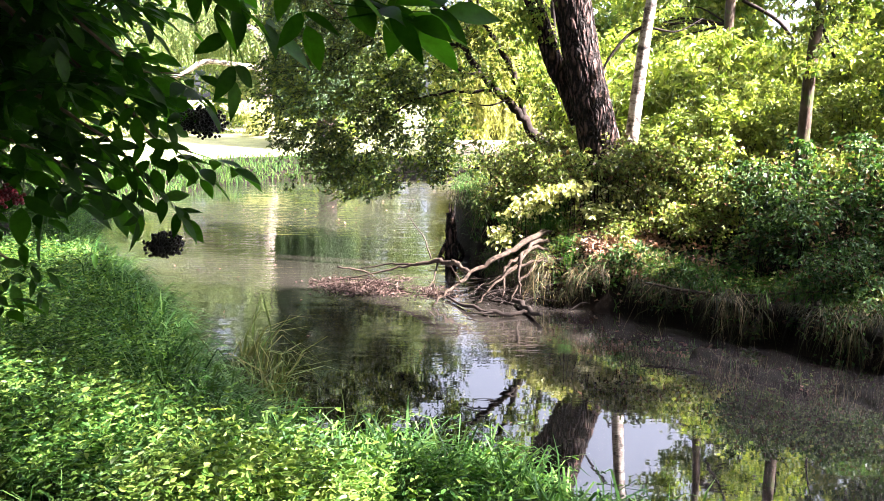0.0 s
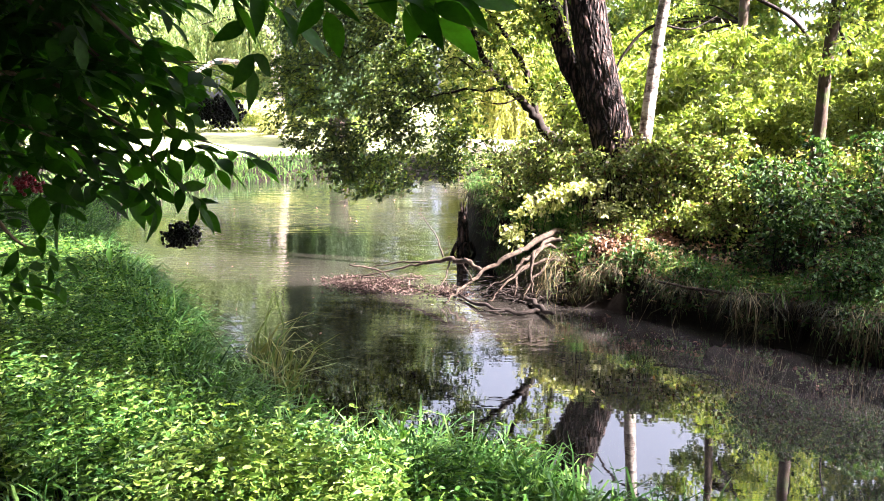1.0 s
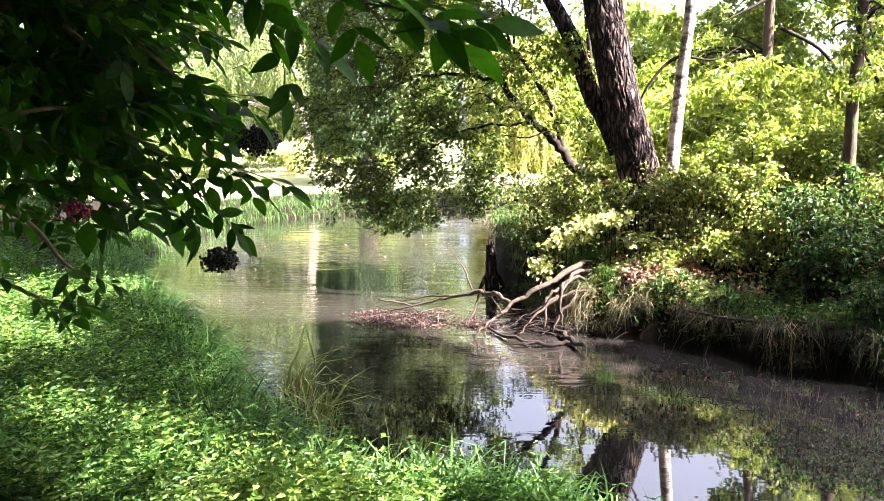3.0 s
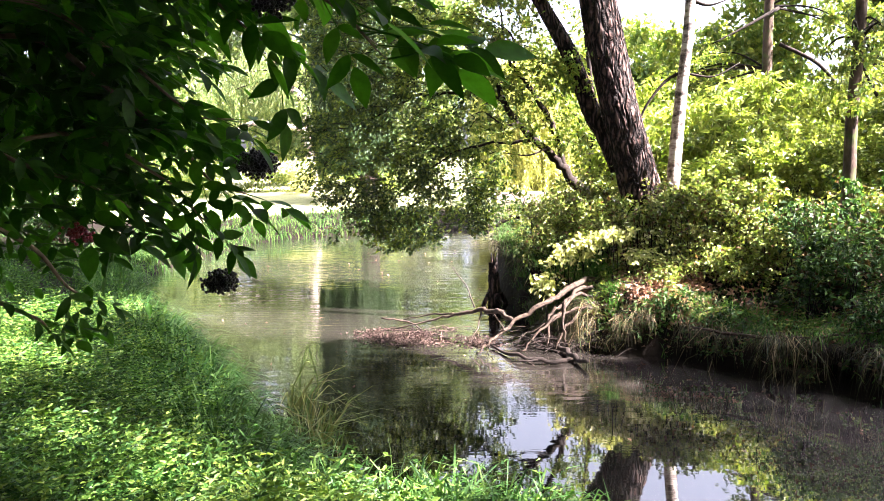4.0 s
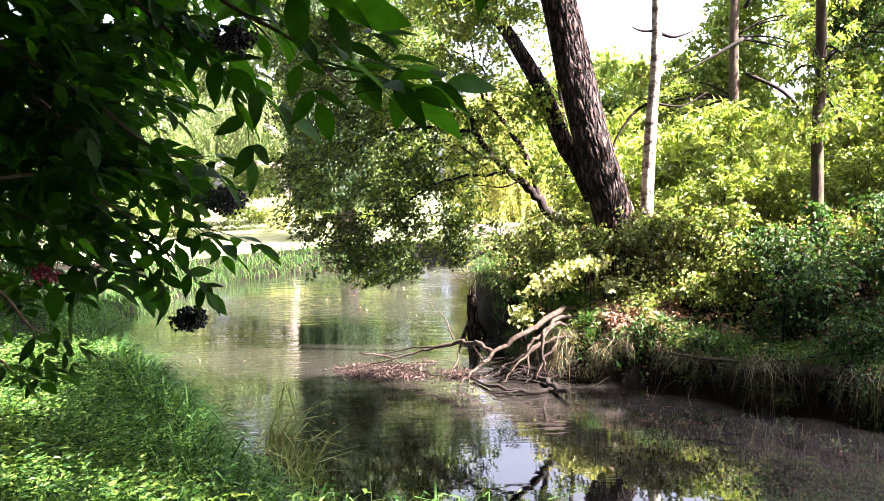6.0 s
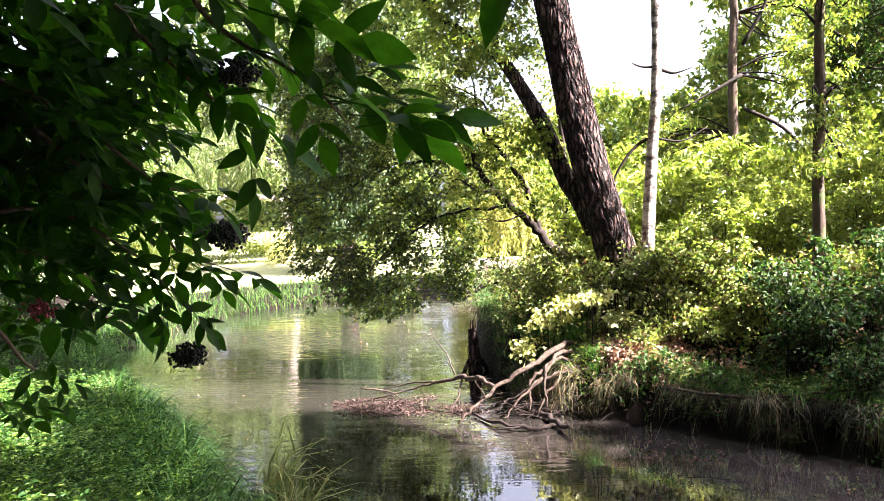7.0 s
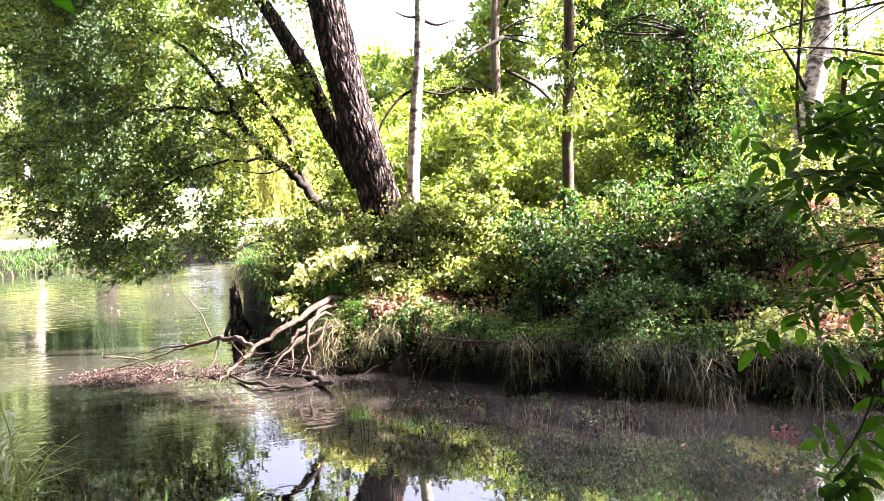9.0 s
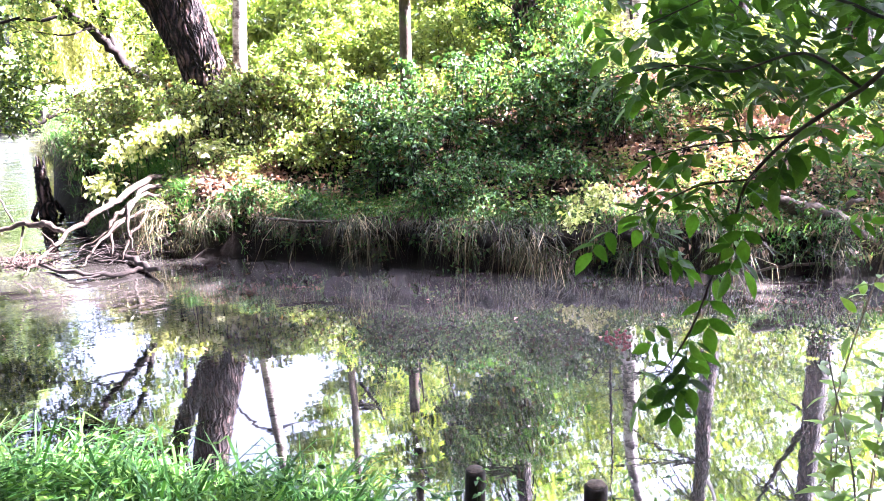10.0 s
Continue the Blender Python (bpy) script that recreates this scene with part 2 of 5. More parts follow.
p.inputs["Base Color"].default_value, p.inputs["Roughness"].default_value = (0.008, 0.004, 0.006, 1), 0.35
M["berry"] = m
m, t, p, out = material("unripe_berry")
p.inputs["Base Color"].default_value, p.inputs["Roughness"].default_value = (0.22, 0.02, 0.03, 1), 0.3
M["red_berry"] = m


# ---- geometry helpers ----
class Geo:
    """Gathers vertices and faces, and makes one mesh of them."""

    def __init__(self):
        self.v, self.f, self.n = [], [], 0

    def add(self, verts, *faces):
        verts = np.asarray(verts, float).reshape(-1, 3)
        for f in faces:
            f = np.asarray(f, int)
            if len(f):
                self.f.append(f + self.n)
        self.v.append(verts)
        self.n += len(verts)
        return self

    def mesh(self, name, mats, smooth=True, slots=None):
        me = bpy.data.meshes.new(name)
        v = np.concatenate(self.v)
        me.vertices.add(len(v))
        me.vertices.foreach_set("co", v.astype(np.float32).ravel())
        loops = np.concatenate([f.ravel() for f in self.f]).astype(np.int32)
        sizes = np.concatenate([np.full(len(f), f.shape[1]) for f in self.f])
        starts = np.concatenate([[0], np.cumsum(sizes)[:-1]]).astype(np.int32)
        me.loops.add(len(loops))
        me.loops.foreach_set("vertex_index", loops)
        me.polygons.add(len(sizes))
        me.polygons.foreach_set("loop_start", starts)
        me.update(calc_edges=True)
        me.validate()
        for mt in mats if isinstance(mats, (list, tuple)) else [mats]:
            me.materials.append(mt)
        me.polygons.foreach_set("use_smooth", np.full(len(me.polygons), smooth))
        if slots is not None:
            me.polygons.foreach_set("material_index", np.asarray(slots, np.int32))
        return me


def part(name, geo, mat, parent=None, label="", smooth=True, kind=""):
    ob = new(name, geo.mesh(name, mat, smooth) if isinstance(geo, Geo) else geo)
    if parent is not None:
        ob.parent = parent
    return tagged(ob, label, kind=kind)


def thing(name, at, label, category, group="", kind=""):
    e = new(name)
    e.location = at
    e.empty_display_size = 0.2
    bpy.context.view_layer.update()
    return tagged(e, label, category, group, kind)


def under(ob, parent):
    """Hangs ob, built in world coordinates, under parent without moving it."""
    ob.parent = parent
    ob.matrix_parent_inverse = Matrix.Translation(parent.location).inverted()
    return ob


def curve(points, steps=6):
    """A smooth line through the points (Catmull-Rom)."""
    p = np.asarray(points, float)
    p = np.vstack([2 * p[0] - p[1], p, 2 * p[-1] - p[-2]])
    out = []
    for i in range(1, len(p) - 2):
        for s in np.arange(steps) / steps:
            a, b, c, d = p[i - 1], p[i], p[i + 1], p[i + 2]
            out.append(0.5 * (2 * b + (c - a) * s + (2 * a - 5 * b + 4 * c - d) * s * s + (3 * b - a - 3 * c + d) * s ** 3))
    out.append(p[-2])
    return np.array(out)


def tube(geo, pts, radii, sides=8, wobble=0.0, rng=None, relief=None):
    pts = np.asarray(pts, float)
    n = len(pts)
    radii = np.interp(np.linspace(0, 1, n), np.linspace(0, 1, len(radii)), radii) if np.ndim(radii) else np.full(n, radii)
    tang = np.gradient(pts, axis=0)
    tang /= np.linalg.norm(tang, axis=1)[:, None] + 1e-9
    ref = np.array([1.0, 0, 0]) if abs(tang[0, 0]) < 0.8 else np.array([0, 1.0, 0])
    ang = np.arange(sides) / sides * 2 * np.pi
    rows = []
    for i in range(n):
        u = ref - tang[i] * (ref @ tang[i])
        u /= np.linalg.norm(u)
        w = np.cross(tang[i], u)
        ref = u
        r = np.full(sides, radii[i])
        if rng is not None and wobble:
            r = r * (1 + rng.uniform(-wobble, wobble, sides))
        if relief is not None:
            r = r * relief[i]
        rows.append(pts[i] + r[:, None] * (np.cos(ang)[:, None] * u + np.sin(ang)[:, None] * w))
    v = np.concatenate(rows + [pts[:1], pts[-1:]])
    k = np.arange(sides)
    k2 = (k + 1) % sides
    quads = np.concatenate([np.stack([i * sides + k, i * sides + k2, (i + 1) * sides + k2, (i + 1) * sides + k], 1) for i in range(n - 1)])
    a, b = n * sides, n * sides + 1
    caps = np.concatenate([np.stack([k2, k, np.full(sides, a)], 1), np.stack([(n - 1) * sides + k, (n - 1) * sides + k2, np.full(sides, b)], 1)])
    geo.add(v, quads, caps)
    return geo


def unit(a):
    return a / (np.linalg.norm(a, axis=-1, keepdims=True) + 1e-9)


def leaves(geo, pos, length, width, rng, axis=(0, 0, -0.3), spread=1.0, up=(0, 0, 0.8), six=False, fold=0.25):
    """A folded leaf at every place: its axis and its face are scattered round the directions given."""
    pos = np.asarray(pos, float)
    n = len(pos)
    if n == 0:
        return geo
    a = unit(np.asarray(axis, float) + spread * rng.normal(size=(n, 3)) * 0.6)
    up = unit(np.asarray(up, float) + rng.normal(size=(n, 3)) * 0.55)
    b = unit(np.cross(a, up))
    c = np.cross(b, a)
    size = rng.uniform(0.7, 1.3, n)[:, None]
    ln, wd = length * size, width * size * rng.uniform(0.85, 1.15, n)[:, None]
    if six:
        rows = [pos,
                pos + a * ln * 0.3 + b * wd * 0.46 + c * wd * fold,
                pos + a * ln * 0.68 + b * wd * 0.36 + c * wd * fold * 0.6,
                pos + a * ln - c * ln * 0.12,
                pos + a * ln * 0.68 - b * wd * 0.36 + c * wd * fold * 0.6,
                pos + a * ln * 0.3 - b * wd * 0.46 + c * wd * fold]
        v = np.stack(rows, 1).reshape(-1, 3)
        o = np.arange(n)[:, None] * 6
        geo.add(v, np.concatenate([o + [0, 1, 2, 3], o + [0, 3, 4, 5]]))
    else:
        rows = [pos, pos + a * ln * 0.45 + b * wd * 0.5 + c * wd * fold, pos + a * ln - c * ln * 0.1, pos + a * ln * 0.45 - b * wd * 0.5 + c * wd * fold]
        v = np.stack(rows, 1).reshape(-1, 3)
        geo.add(v, np.arange(n)[:, None] * 4 + [0, 1, 2, 3])
    return geo


def blades(geo, pos, height, width, rng, lean=(0, 0, 0), spread=0.45, droop=0.5):
    """Grass blades, each a bent tapering strip of three pieces."""
    pos = np.asarray(pos, float)
    n = len(pos)
    if n == 0:
        return geo
    h = height * rng.uniform(0.55, 1.25, n)[:, None]
    th = rng.uniform(0, 2 * np.pi, n)
    side = np.stack([np.cos(th), np.sin(th), np.zeros(n)], 1)
    out = np.asarray(lean, float) + spread * rng.normal(size=(n, 3)) * [1, 1, 0]
    up = np.array([0, 0, 1.0])
    dr = droop * rng.uniform(0.4, 1.4, n)[:, None]
    p1 = pos + h * 0.4 * unit(up + out * 0.5)
    p2 = p1 + h * 0.35 * unit(up * (1 - dr) + out)
    p3 = p2 + h * 0.3 * unit(up * (0.6 - 1.6 * dr) + out * 1.4)
    w = width * rng.uniform(0.7, 1.3, n)[:, None] * side
    v = np.stack([pos - w / 2, pos + w / 2, p1 - w * 0.45, p1 + w * 0.45, p2 - w * 0.3, p2 + w * 0.3, p3], 1).reshape(-1, 3)
    o = np.arange(n)[:, None] * 7
    geo.add(v, np.concatenate([o + [0, 1, 3, 2], o + [2, 3, 5, 4]]), o + [4, 5, 6])
    return geo


def hanging(geo, pos, out, length, width, rng):
    """Grass that arches out over an edge and hangs down."""
    n = len(pos)
    h = length * rng.uniform(0.5, 1.3, n)[:, None]
    out = unit(out + rng.normal(size=(n, 3)) * [0.55, 0.55, 0])
    up = np.array([0, 0, 1.0])
    side = unit(np.cross(out, up) + rng.normal(size=(n, 3)) * 0.3) * width * rng.uniform(0.6, 1.3, n)[:, None]
    p1 = pos + h * 0.22 * unit(up * rng.uniform(0.1, 1.2, n)[:, None] + out)
    p2 = p1 + h * 0.3 * unit(out * 0.9 - up * rng.uniform(0.1, 0.9, n)[:, None])
    p3 = p2 + h * 0.48 * unit(out * 0.28 - up + rng.normal(size=(n, 3)) * 0.15)
    v = np.stack([pos - side / 2, pos + side / 2, p1 - side * 0.5, p1 + side * 0.5, p2 - side * 0.4, p2 + side * 0.4, p3], 1).reshape(-1, 3)
    o = np.arange(n)[:, None] * 7
    geo.add(v, np.concatenate([o + [0, 1, 3, 2], o + [2, 3, 5, 4]]), o + [4, 5, 6])
    return geo


def lumps(rng, centre, radii, count, lump, each, shell=0.35):
    """Leaf places in a crown: lumps scattered through an ellipsoid, more of them near its surface, with gaps between."""
    centre, radii = np.asarray(centre, float), np.asarray(radii, float)
    d = unit(rng.normal(size=(count, 3)))
    c = centre + d * radii * (rng.uniform(shell, 1.0, count)[:, None] ** 0.6)
    s = lump * rng.uniform(0.5, 1.4, count)
    p = c[:, None] + rng.normal(size=(count, each, 3)) * s[:, None, None] * [0.62, 0.62, 0.42]
    return p.reshape(-1, 3), c


# ---- ground and water ----
SHORE = [(60, -20), (16, -2.6), (9, 0.3), (6, 1.5), (4.6, 2.2), (3.6, 2.9), (2.9, 3.4), (2.3, 3.9), (1.8, 4.3), (1.1, 4.8),
         (0.6, 5.2), (0.0, 5.4), (-0.9, 5.6), (-1.4, 6.4), (-2.2, 7.8), (-3.0, 9.0), (-4.3, 11.0), (-5.8, 13.5), (-7.1, 16.0),
         (-7.4, 19.0), (-7.2, 21.2), (-6.8, 23.2), (-6.2, 24.6), (-5.0, 25.6), (-3.0, 26.2), (-0.5, 27.6), (1.3, 27.0), (1.2, 24.0),
         (0.6, 20.5), (0.5, 16.0), (0.65, 13.4), (1.02, 11.4), (1.5, 10.5), (2.0, 10.0), (3.2, 9.0), (4.2, 8.2), (5.2, 7.7), (6.0, 7.3),
         (6.8, 6.5), (7.9, 5.85), (10, 4.7), (16, 2.0), (60, -14)]
SHORE = np.array(SHORE, float)
NEAR, FAR = 19, 27                    # the first pieces of shore are the near bank, then the far bank, then the island


def shore(p):
    """Distance from the water's edge (inside the water: minus) and the nearest piece of shore."""
    p = np.asarray(p, float)[:, :2]
    a, b = SHORE, np.roll(SHORE, -1, 0)
    best, which = np.full(len(p), 1e9), np.zeros(len(p), int)
    inside = np.zeros(len(p), bool)
    for i in range(len(a)):
        ab = b[i] - a[i]
        s = np.clip(((p - a[i]) @ ab) / (ab @ ab), 0, 1)
        d = np.linalg.norm(p - a[i] - s[:, None] * ab, axis=1)
        which[d < best] = i
        best = np.minimum(best, d)
        cross = (a[i, 1] > p[:, 1]) != (b[i, 1] > p[:, 1])
        with np.errstate(divide="ignore", invalid="ignore"):
            inside ^= cross & (p[:, 0] < (b[i, 0] - a[i, 0]) * (p[:, 1] - a[i, 1]) / (b[i, 1] - a[i, 1]) + a[i, 0])
    return np.where(inside, -best, best), which


def ease(x):
    x = np.clip(x, 0, 1)
    return x * x * (3 - 2 * x)


def wave(x, y, s, k=0.0):
    return np.sin(x * s + k) * np.cos(y * s * 1.17 + 2 * k) + 0.5 * np.sin(x * s * 2.3 + y * s * 1.9 + k)


def height(p):
    p = np.asarray(p, float)
    d, w = shore(p)
    x, y = p[:, 0], p[:, 1]
    near = 0.22 * ease(d / 0.35) + 0.69 * ease(d / 4.5) + 0.03 * wave(x, y, 2.1)
    far = 0.3 * ease(d / 0.5) + 0.3 * ease(d / 2.2) + 0.35 * ease((d - 2) / 9)
    far = np.where(x > -1.5, 0.9 * ease(d / 4.0), far)
    west = ease((3.0 - x) / 0.9) * ease((y - 9.6) / 0.8)
    step = 0.4 + 0.22 * west + 0.2 * ease((y - 11.7) / 1.2) * ease((2.2 - x) / 0.6)
    isle = step * ease((d - 0.18 + 0.1 * west) / (0.12 + 0.36 * west * ease((12.6 - y) / 0.8))) + (1.17 - step) * ease((d - 0.25) / (1.4 + 1.1 * ease((x - 2.0) / 2.0))) + 0.55 * ease((d - 2) / 3.0) * ease((x - 1) / 4) + 0.05 * wave(x, y, 1.7, 1.0)
    h = np.where(w < NEAR, near, np.where(w < FAR, far, isle))
    return np.where(d < 0, -0.7 * ease(-d / 0.9) - 0.02, h)


def on_ground(x, y):
    return float(height(np.array([[x, y, 0]]))[0])


def build_ground():
    fine_x = np.arange(-14, 16.01, 0.25)
    fine_y = np.arange(-3, 36.01, 0.25)
    out = np.array([1, 2.5, 5, 9, 15, 25, 45, 90, 200, 500, 1200])
    xs = np.concatenate([-14 - out[::-1], fine_x, 16 + out])
    ys = np.concatenate([-3 - out[::-1], fine_y, 36 + out])
    X, Y = np.meshgrid(xs, ys, indexing="ij")
    p = np.stack([X.ravel(), Y.ravel(), np.zeros(X.size)], 1)
    p[:, 2] = height(p)
    nx, ny = len(xs), len(ys)
    i, j = np.meshgrid(np.arange(nx - 1), np.arange(ny - 1), indexing="ij")
    a = (i * ny + j).ravel()
    f = np.stack([a, a + ny, a + ny + 1, a + 1], 1)
    c = p[f].mean(1)
    d, w = shore(c)
    slot = np.where((w >= NEAR) & (w < FAR) & (d > 2.2) & (c[:, 1] > 24) & (c[:, 0] < 2), 1, 0)
    slot = np.where((c[:, 1] > 33) & (c[:, 0] < 9) & (c[:, 0] > -40), 1, slot)
    # pale slot stands for the bright reflection on the channel behind the island
    slot = np.where((c[:, 0] > 0.3 + 0.3 * wave(c[:, 0], c[:, 1], 1.1)) & (c[:, 0] < 6) & (c[:, 1] > 19.5) & (c[:, 1] < 34), 2, slot)
    g = Geo().add(p, f)
    me = g.mesh("ground", [M["soil"], M["lawn"], M["channel_glare"]], True, slot)
    return tagged(new("ground", me), "earth banks with grass and leaf litter round the pond", "ground", kind="structure")


build_ground()


def build_water():
    g = Geo()
    g.add([(-12, -22, 0), (60, -22, 0), (60, 34, 0), (-12, 34, 0)], [[0, 1, 2, 3]])
    return tagged(new("water", g.mesh("water", M["water"])), "still murky brown pond water reflecting trees and sky", "water", kind="structure")


build_water()


# ---- trees ----
def branch_set(parent, specs, mat, name="limb", sides=8):
    for pts, radii in specs:
        ob = part(name, tube(Geo(), curve(pts, 5), radii, sides), mat)
        under(ob, parent)


def crown_part(parent, geo, mat, name="crown", label=""):
    return under(part(name, geo, mat, None, label, smooth=False), parent)


def furrowed(pts, radii, seed, sides=150, rings=300):
    """A thick trunk with deep, upright, interlaced furrows."""
    c = curve(pts, 12)
    s = np.linspace(0, len(c) - 1, rings)
    c = np.stack([np.interp(s, np.arange(len(c)), c[:, k]) for k in range(3)], 1)
    z = np.concatenate([[0], np.cumsum(np.linalg.norm(np.diff(c, axis=0), axis=1))])
    rel = np.ones((rings, sides))
    for i in range(rings):
        for k in range(sides):
            th = k / sides * 2 * math.pi
            q = Vector((math.cos(th) * 3.2, math.sin(th) * 3.2, z[i] * 1.5 + seed))
            wv = noise.noise(q) * 2.0 + noise.noise(q * 2.3) * 1.1
            r1 = abs(math.sin(th * 10 + wv * 2.2 + 0.6 * math.sin(z[i] * 5)))
            q2 = Vector((math.cos(th) * 5, math.sin(th) * 5, z[i] * 5 + seed))
            rel[i, k] = 1 + 0.05 * (r1 ** 0.6 - 0.62) + 0.05 * noise.noise(q2) + 0.06 * noise.noise(q * 0.5)
    return tube(Geo(), c, radii, sides, relief=rel)


rng = np.random.default_rng(11)


def build_big_tree():
    base = (2.86, 12.35, on_ground(2.86, 12.35) - 0.15)
    tree = thing("old_tree", base, "leaning old tree with dark deeply furrowed bark on the island", "tree")
    pts = [base, (2.7, 12.27, 1.75), (2.535, 12.25, 2.35), (2.295, 12.22, 3.25), (2.105, 12.2, 4.1), (1.935, 12.2, 4.95), (1.775, 12.2, 5.8), (1.6, 12.3, 7.5), (1.5, 12.6, 10.5)]
    under(part("trunk", furrowed(pts, [0.36, 0.305, 0.285, 0.272, 0.262, 0.255, 0.25, 0.22, 0.17], 3.1), M["bark"]), tree)
    fork = [(2.4, 12.45, 2.3), (2.15, 12.6, 2.84), (1.98, 12.62, 3.1), (1.77, 12.6, 3.64), (1.61, 12.6, 4.04), (1.36, 12.6, 4.49), (1.06, 12.6, 4.98), (0.77, 12.65, 5.25), (0.42, 12.7, 5.5), (-0.1, 12.9, 6.0), (-0.5, 13.1, 6.8)]
    under(part("trunk", furrowed(fork, [0.19, 0.16, 0.145, 0.135, 0.125, 0.11, 0.092, 0.078, 0.065, 0.045, 0.02], 8.7, 50, 150), M["bark"]), tree)
    limbs = [([(1.6, 12.6, 10.0), (0.8, 12.0, 11.5), (-0.5, 11.0, 12.5)], [0.13, 0.08, 0.03]),
             ([(1.65, 12.6, 9.0), (2.8, 12.2, 10.5), (4.0, 11.5, 12.0)], [0.12, 0.07, 0.03]),
             ([(1.6, 12.6, 10.5), (1.7, 13.2, 12.5), (1.6, 14.0, 14.5)], [0.16, 0.1, 0.03]),
             ([(1.95, 12.4, 6.2), (1.2, 12.0, 6.7), (0.3, 11.6, 7.0)], [0.06, 0.04, 0.015]),
             ([(0.95, 12.6, 5.1), (0.98, 12.6, 5.6), (1.05, 12.5, 6.3)], [0.04, 0.03, 0.01])]
    branch_set(tree, limbs, M["branch"])
    g = Geo()
    for c, r, n in (((0.6, 12.0, 12.0), (3.2, 3.0, 2.0), 70), ((3.4, 12.2, 12.5), (2.4, 2.4, 1.8), 45), ((1.6, 13.6, 14.2), (2.6, 2.4, 1.6), 40)):
        p, _ = lumps(rng, c, r, n, 0.55, 60)
        leaves(g, p, 0.11, 0.055, rng)
    st = Geo()
    # wide top crown, out of view, added to cut sky light below
    top = Geo()
    p, _ = lumps(rng, (1.0, 9.4, 11.8), (5.8, 4.2, 1.5), 420, 0.55, 70, 0.0)
    leaves(top, p, 0.26, 0.15, rng, up=(0, 0, 2))
    crown_part(tree, top, M["canopy"])
    for c, r, n in (((1.6, 12.0, 8.6), (2.2, 1.2, 1.3), 46), ((4.6, 12.6, 8.4), (1.6, 1.0, 1.4), 34), ((-0.8, 12.2, 8.8), (1.4, 1.2, 1.2), 34)):
        p, cc = lumps(rng, c, r, n, 0.2, 50, 0.1)
        leaves(g, p, 0.1, 0.05, rng)
        for q in cc[::3]:
            k = np.array([1.75, 12.4, min(q[2] - 0.5, 9.5)])
            tube(st, curve([k, (k + q) / 2 + [0, 0, 0.2], q], 3), [0.02, 0.005], 5)
    under(part("branchwork", st, M["branch"], kind="stuff"), tree)
    p, _ = lumps(rng, (2.2, 12.8, 8.2), (2.4, 0.9, 0.9), 46, 0.13, 45, 0.0)
    leaves(g, p, 0.1, 0.055, rng)
    for c, r, n in (((0.9, 12.25, 5.0), (0.9, 0.25, 0.7), 34), ((0.1, 12.4, 5.6), (0.8, 0.3, 0.6), 30), ((1.5, 12.4, 3.7), (0.4, 0.25, 0.6), 14), ((1.3, 13.3, 3.7), (0.9, 0.3, 0.9), 24)):
        p, _ = lumps(rng, c, r, n, 0.12, 34, 0.1)
        leaves(g, p, 0.085, 0.05, rng, up=(0.1, -0.1, 1.0))
    p, _ = lumps(rng, (0.6, 13.0, 6.2), (1.2, 0.8, 1.4), 60, 0.2, 60)
    leaves(g, p, 0.09, 0.045, rng)
    crown_part(tree, g, M["wood"])


build_big_tree()


def build_birch(base, top, r0, r1, label, twigs, seed, crown_at, line=()):
    rg = np.random.default_rng(seed)
    tree = thing("birch", base, label, "tree")
    b, e = np.array(base, float), np.array(top, float)
    pts = [b + (e - b) * s + np.array([0.05 * math.sin(s * 14 + seed), 0.05 * math.cos(s * 11), 0]) for s in np.linspace(0, 1, 14)]
    pts = [b, *line] if line else pts
    under(part("trunk", tube(Geo(), curve(pts, 6), [r0 * 1.25, r0, (r0 + r1) / 2, r1], 20, 0.03, rg), M["birch"]), tree)
    branch_set(tree, twigs, M["branch"], "branch", 6)
    g = Geo()
    p, _ = lumps(rg, crown_at[0], crown_at[1], 60, 0.4, 60)
    leaves(g, p, 0.07, 0.05, rg)
    crown_part(tree, g, M["wood"])


build_birch((3.08, 12.3, on_ground(3.08, 12.3) - 0.1), (4.0, 12.4, 11.5), 0.086, 0.045, "slender white-barked birch with dark scars on the island",
            [([(3.33, 12.3, 4.72), (3.1, 12.25, 4.73), (2.95, 12.2, 4.78)], [0.025, 0.018, 0.008]),
             ([(3.3, 12.3, 3.7), (3.0, 12.3, 3.55), (2.72, 12.3, 3.2), (2.6, 12.3, 2.9)], [0.03, 0.025, 0.02, 0.01]),
             ([(3.36, 12.3, 4.7), (3.6, 12.3, 4.62), (3.9, 12.3, 4.7)], [0.03, 0.02, 0.006]),
             ([(3.3, 12.3, 3.65), (3.7, 12.3, 3.6), (4.1, 12.4, 3.8)], [0.02, 0.014, 0.006])], 5, ((3.9, 12.4, 9.5), (1.8, 1.8, 2.2)),
            [(3.13, 12.3, 2.07), (3.2, 12.32, 2.97), (3.25, 12.3, 3.6), (3.3, 12.28, 4.1), (3.345, 12.3, 4.9), (3.35, 12.3, 5.76), (3.32, 12.35, 7.4), (3.45, 12.5, 9.4), (3.6, 12.5, 11.5)])
build_birch((11.0, 13.6, on_ground(11.0, 13.6) - 0.1), (12.6, 13.8, 11.0), 0.2, 0.07, "pale birch trunk with dark patches behind the shrubs",
            [([(11.3, 13.6, 3.6), (10.6, 13.4, 4.4), (10.0, 13.2, 4.8)], [0.05, 0.03, 0.01])], 9, ((12.3, 15.2, 9.5), (2.0, 1.4, 2.0)))


def build_plain_tree(name, base, top, r0, r1, mat, label, crowns, seed, leaf="wood", ln=0.1, limbs=()):
    rg = np.random.default_rng(seed)
    b, e = np.array(base, float), np.array(top, float)
    b[2] = on_ground(b[0], b[1]) - 0.1
    tree = thing(name, tuple(b), label, "tree")
    pts = [b + (e - b) * s + rg.normal(size=3) * 0.016 * min(1, s * 8) for s in np.linspace(0, 1, 10)]
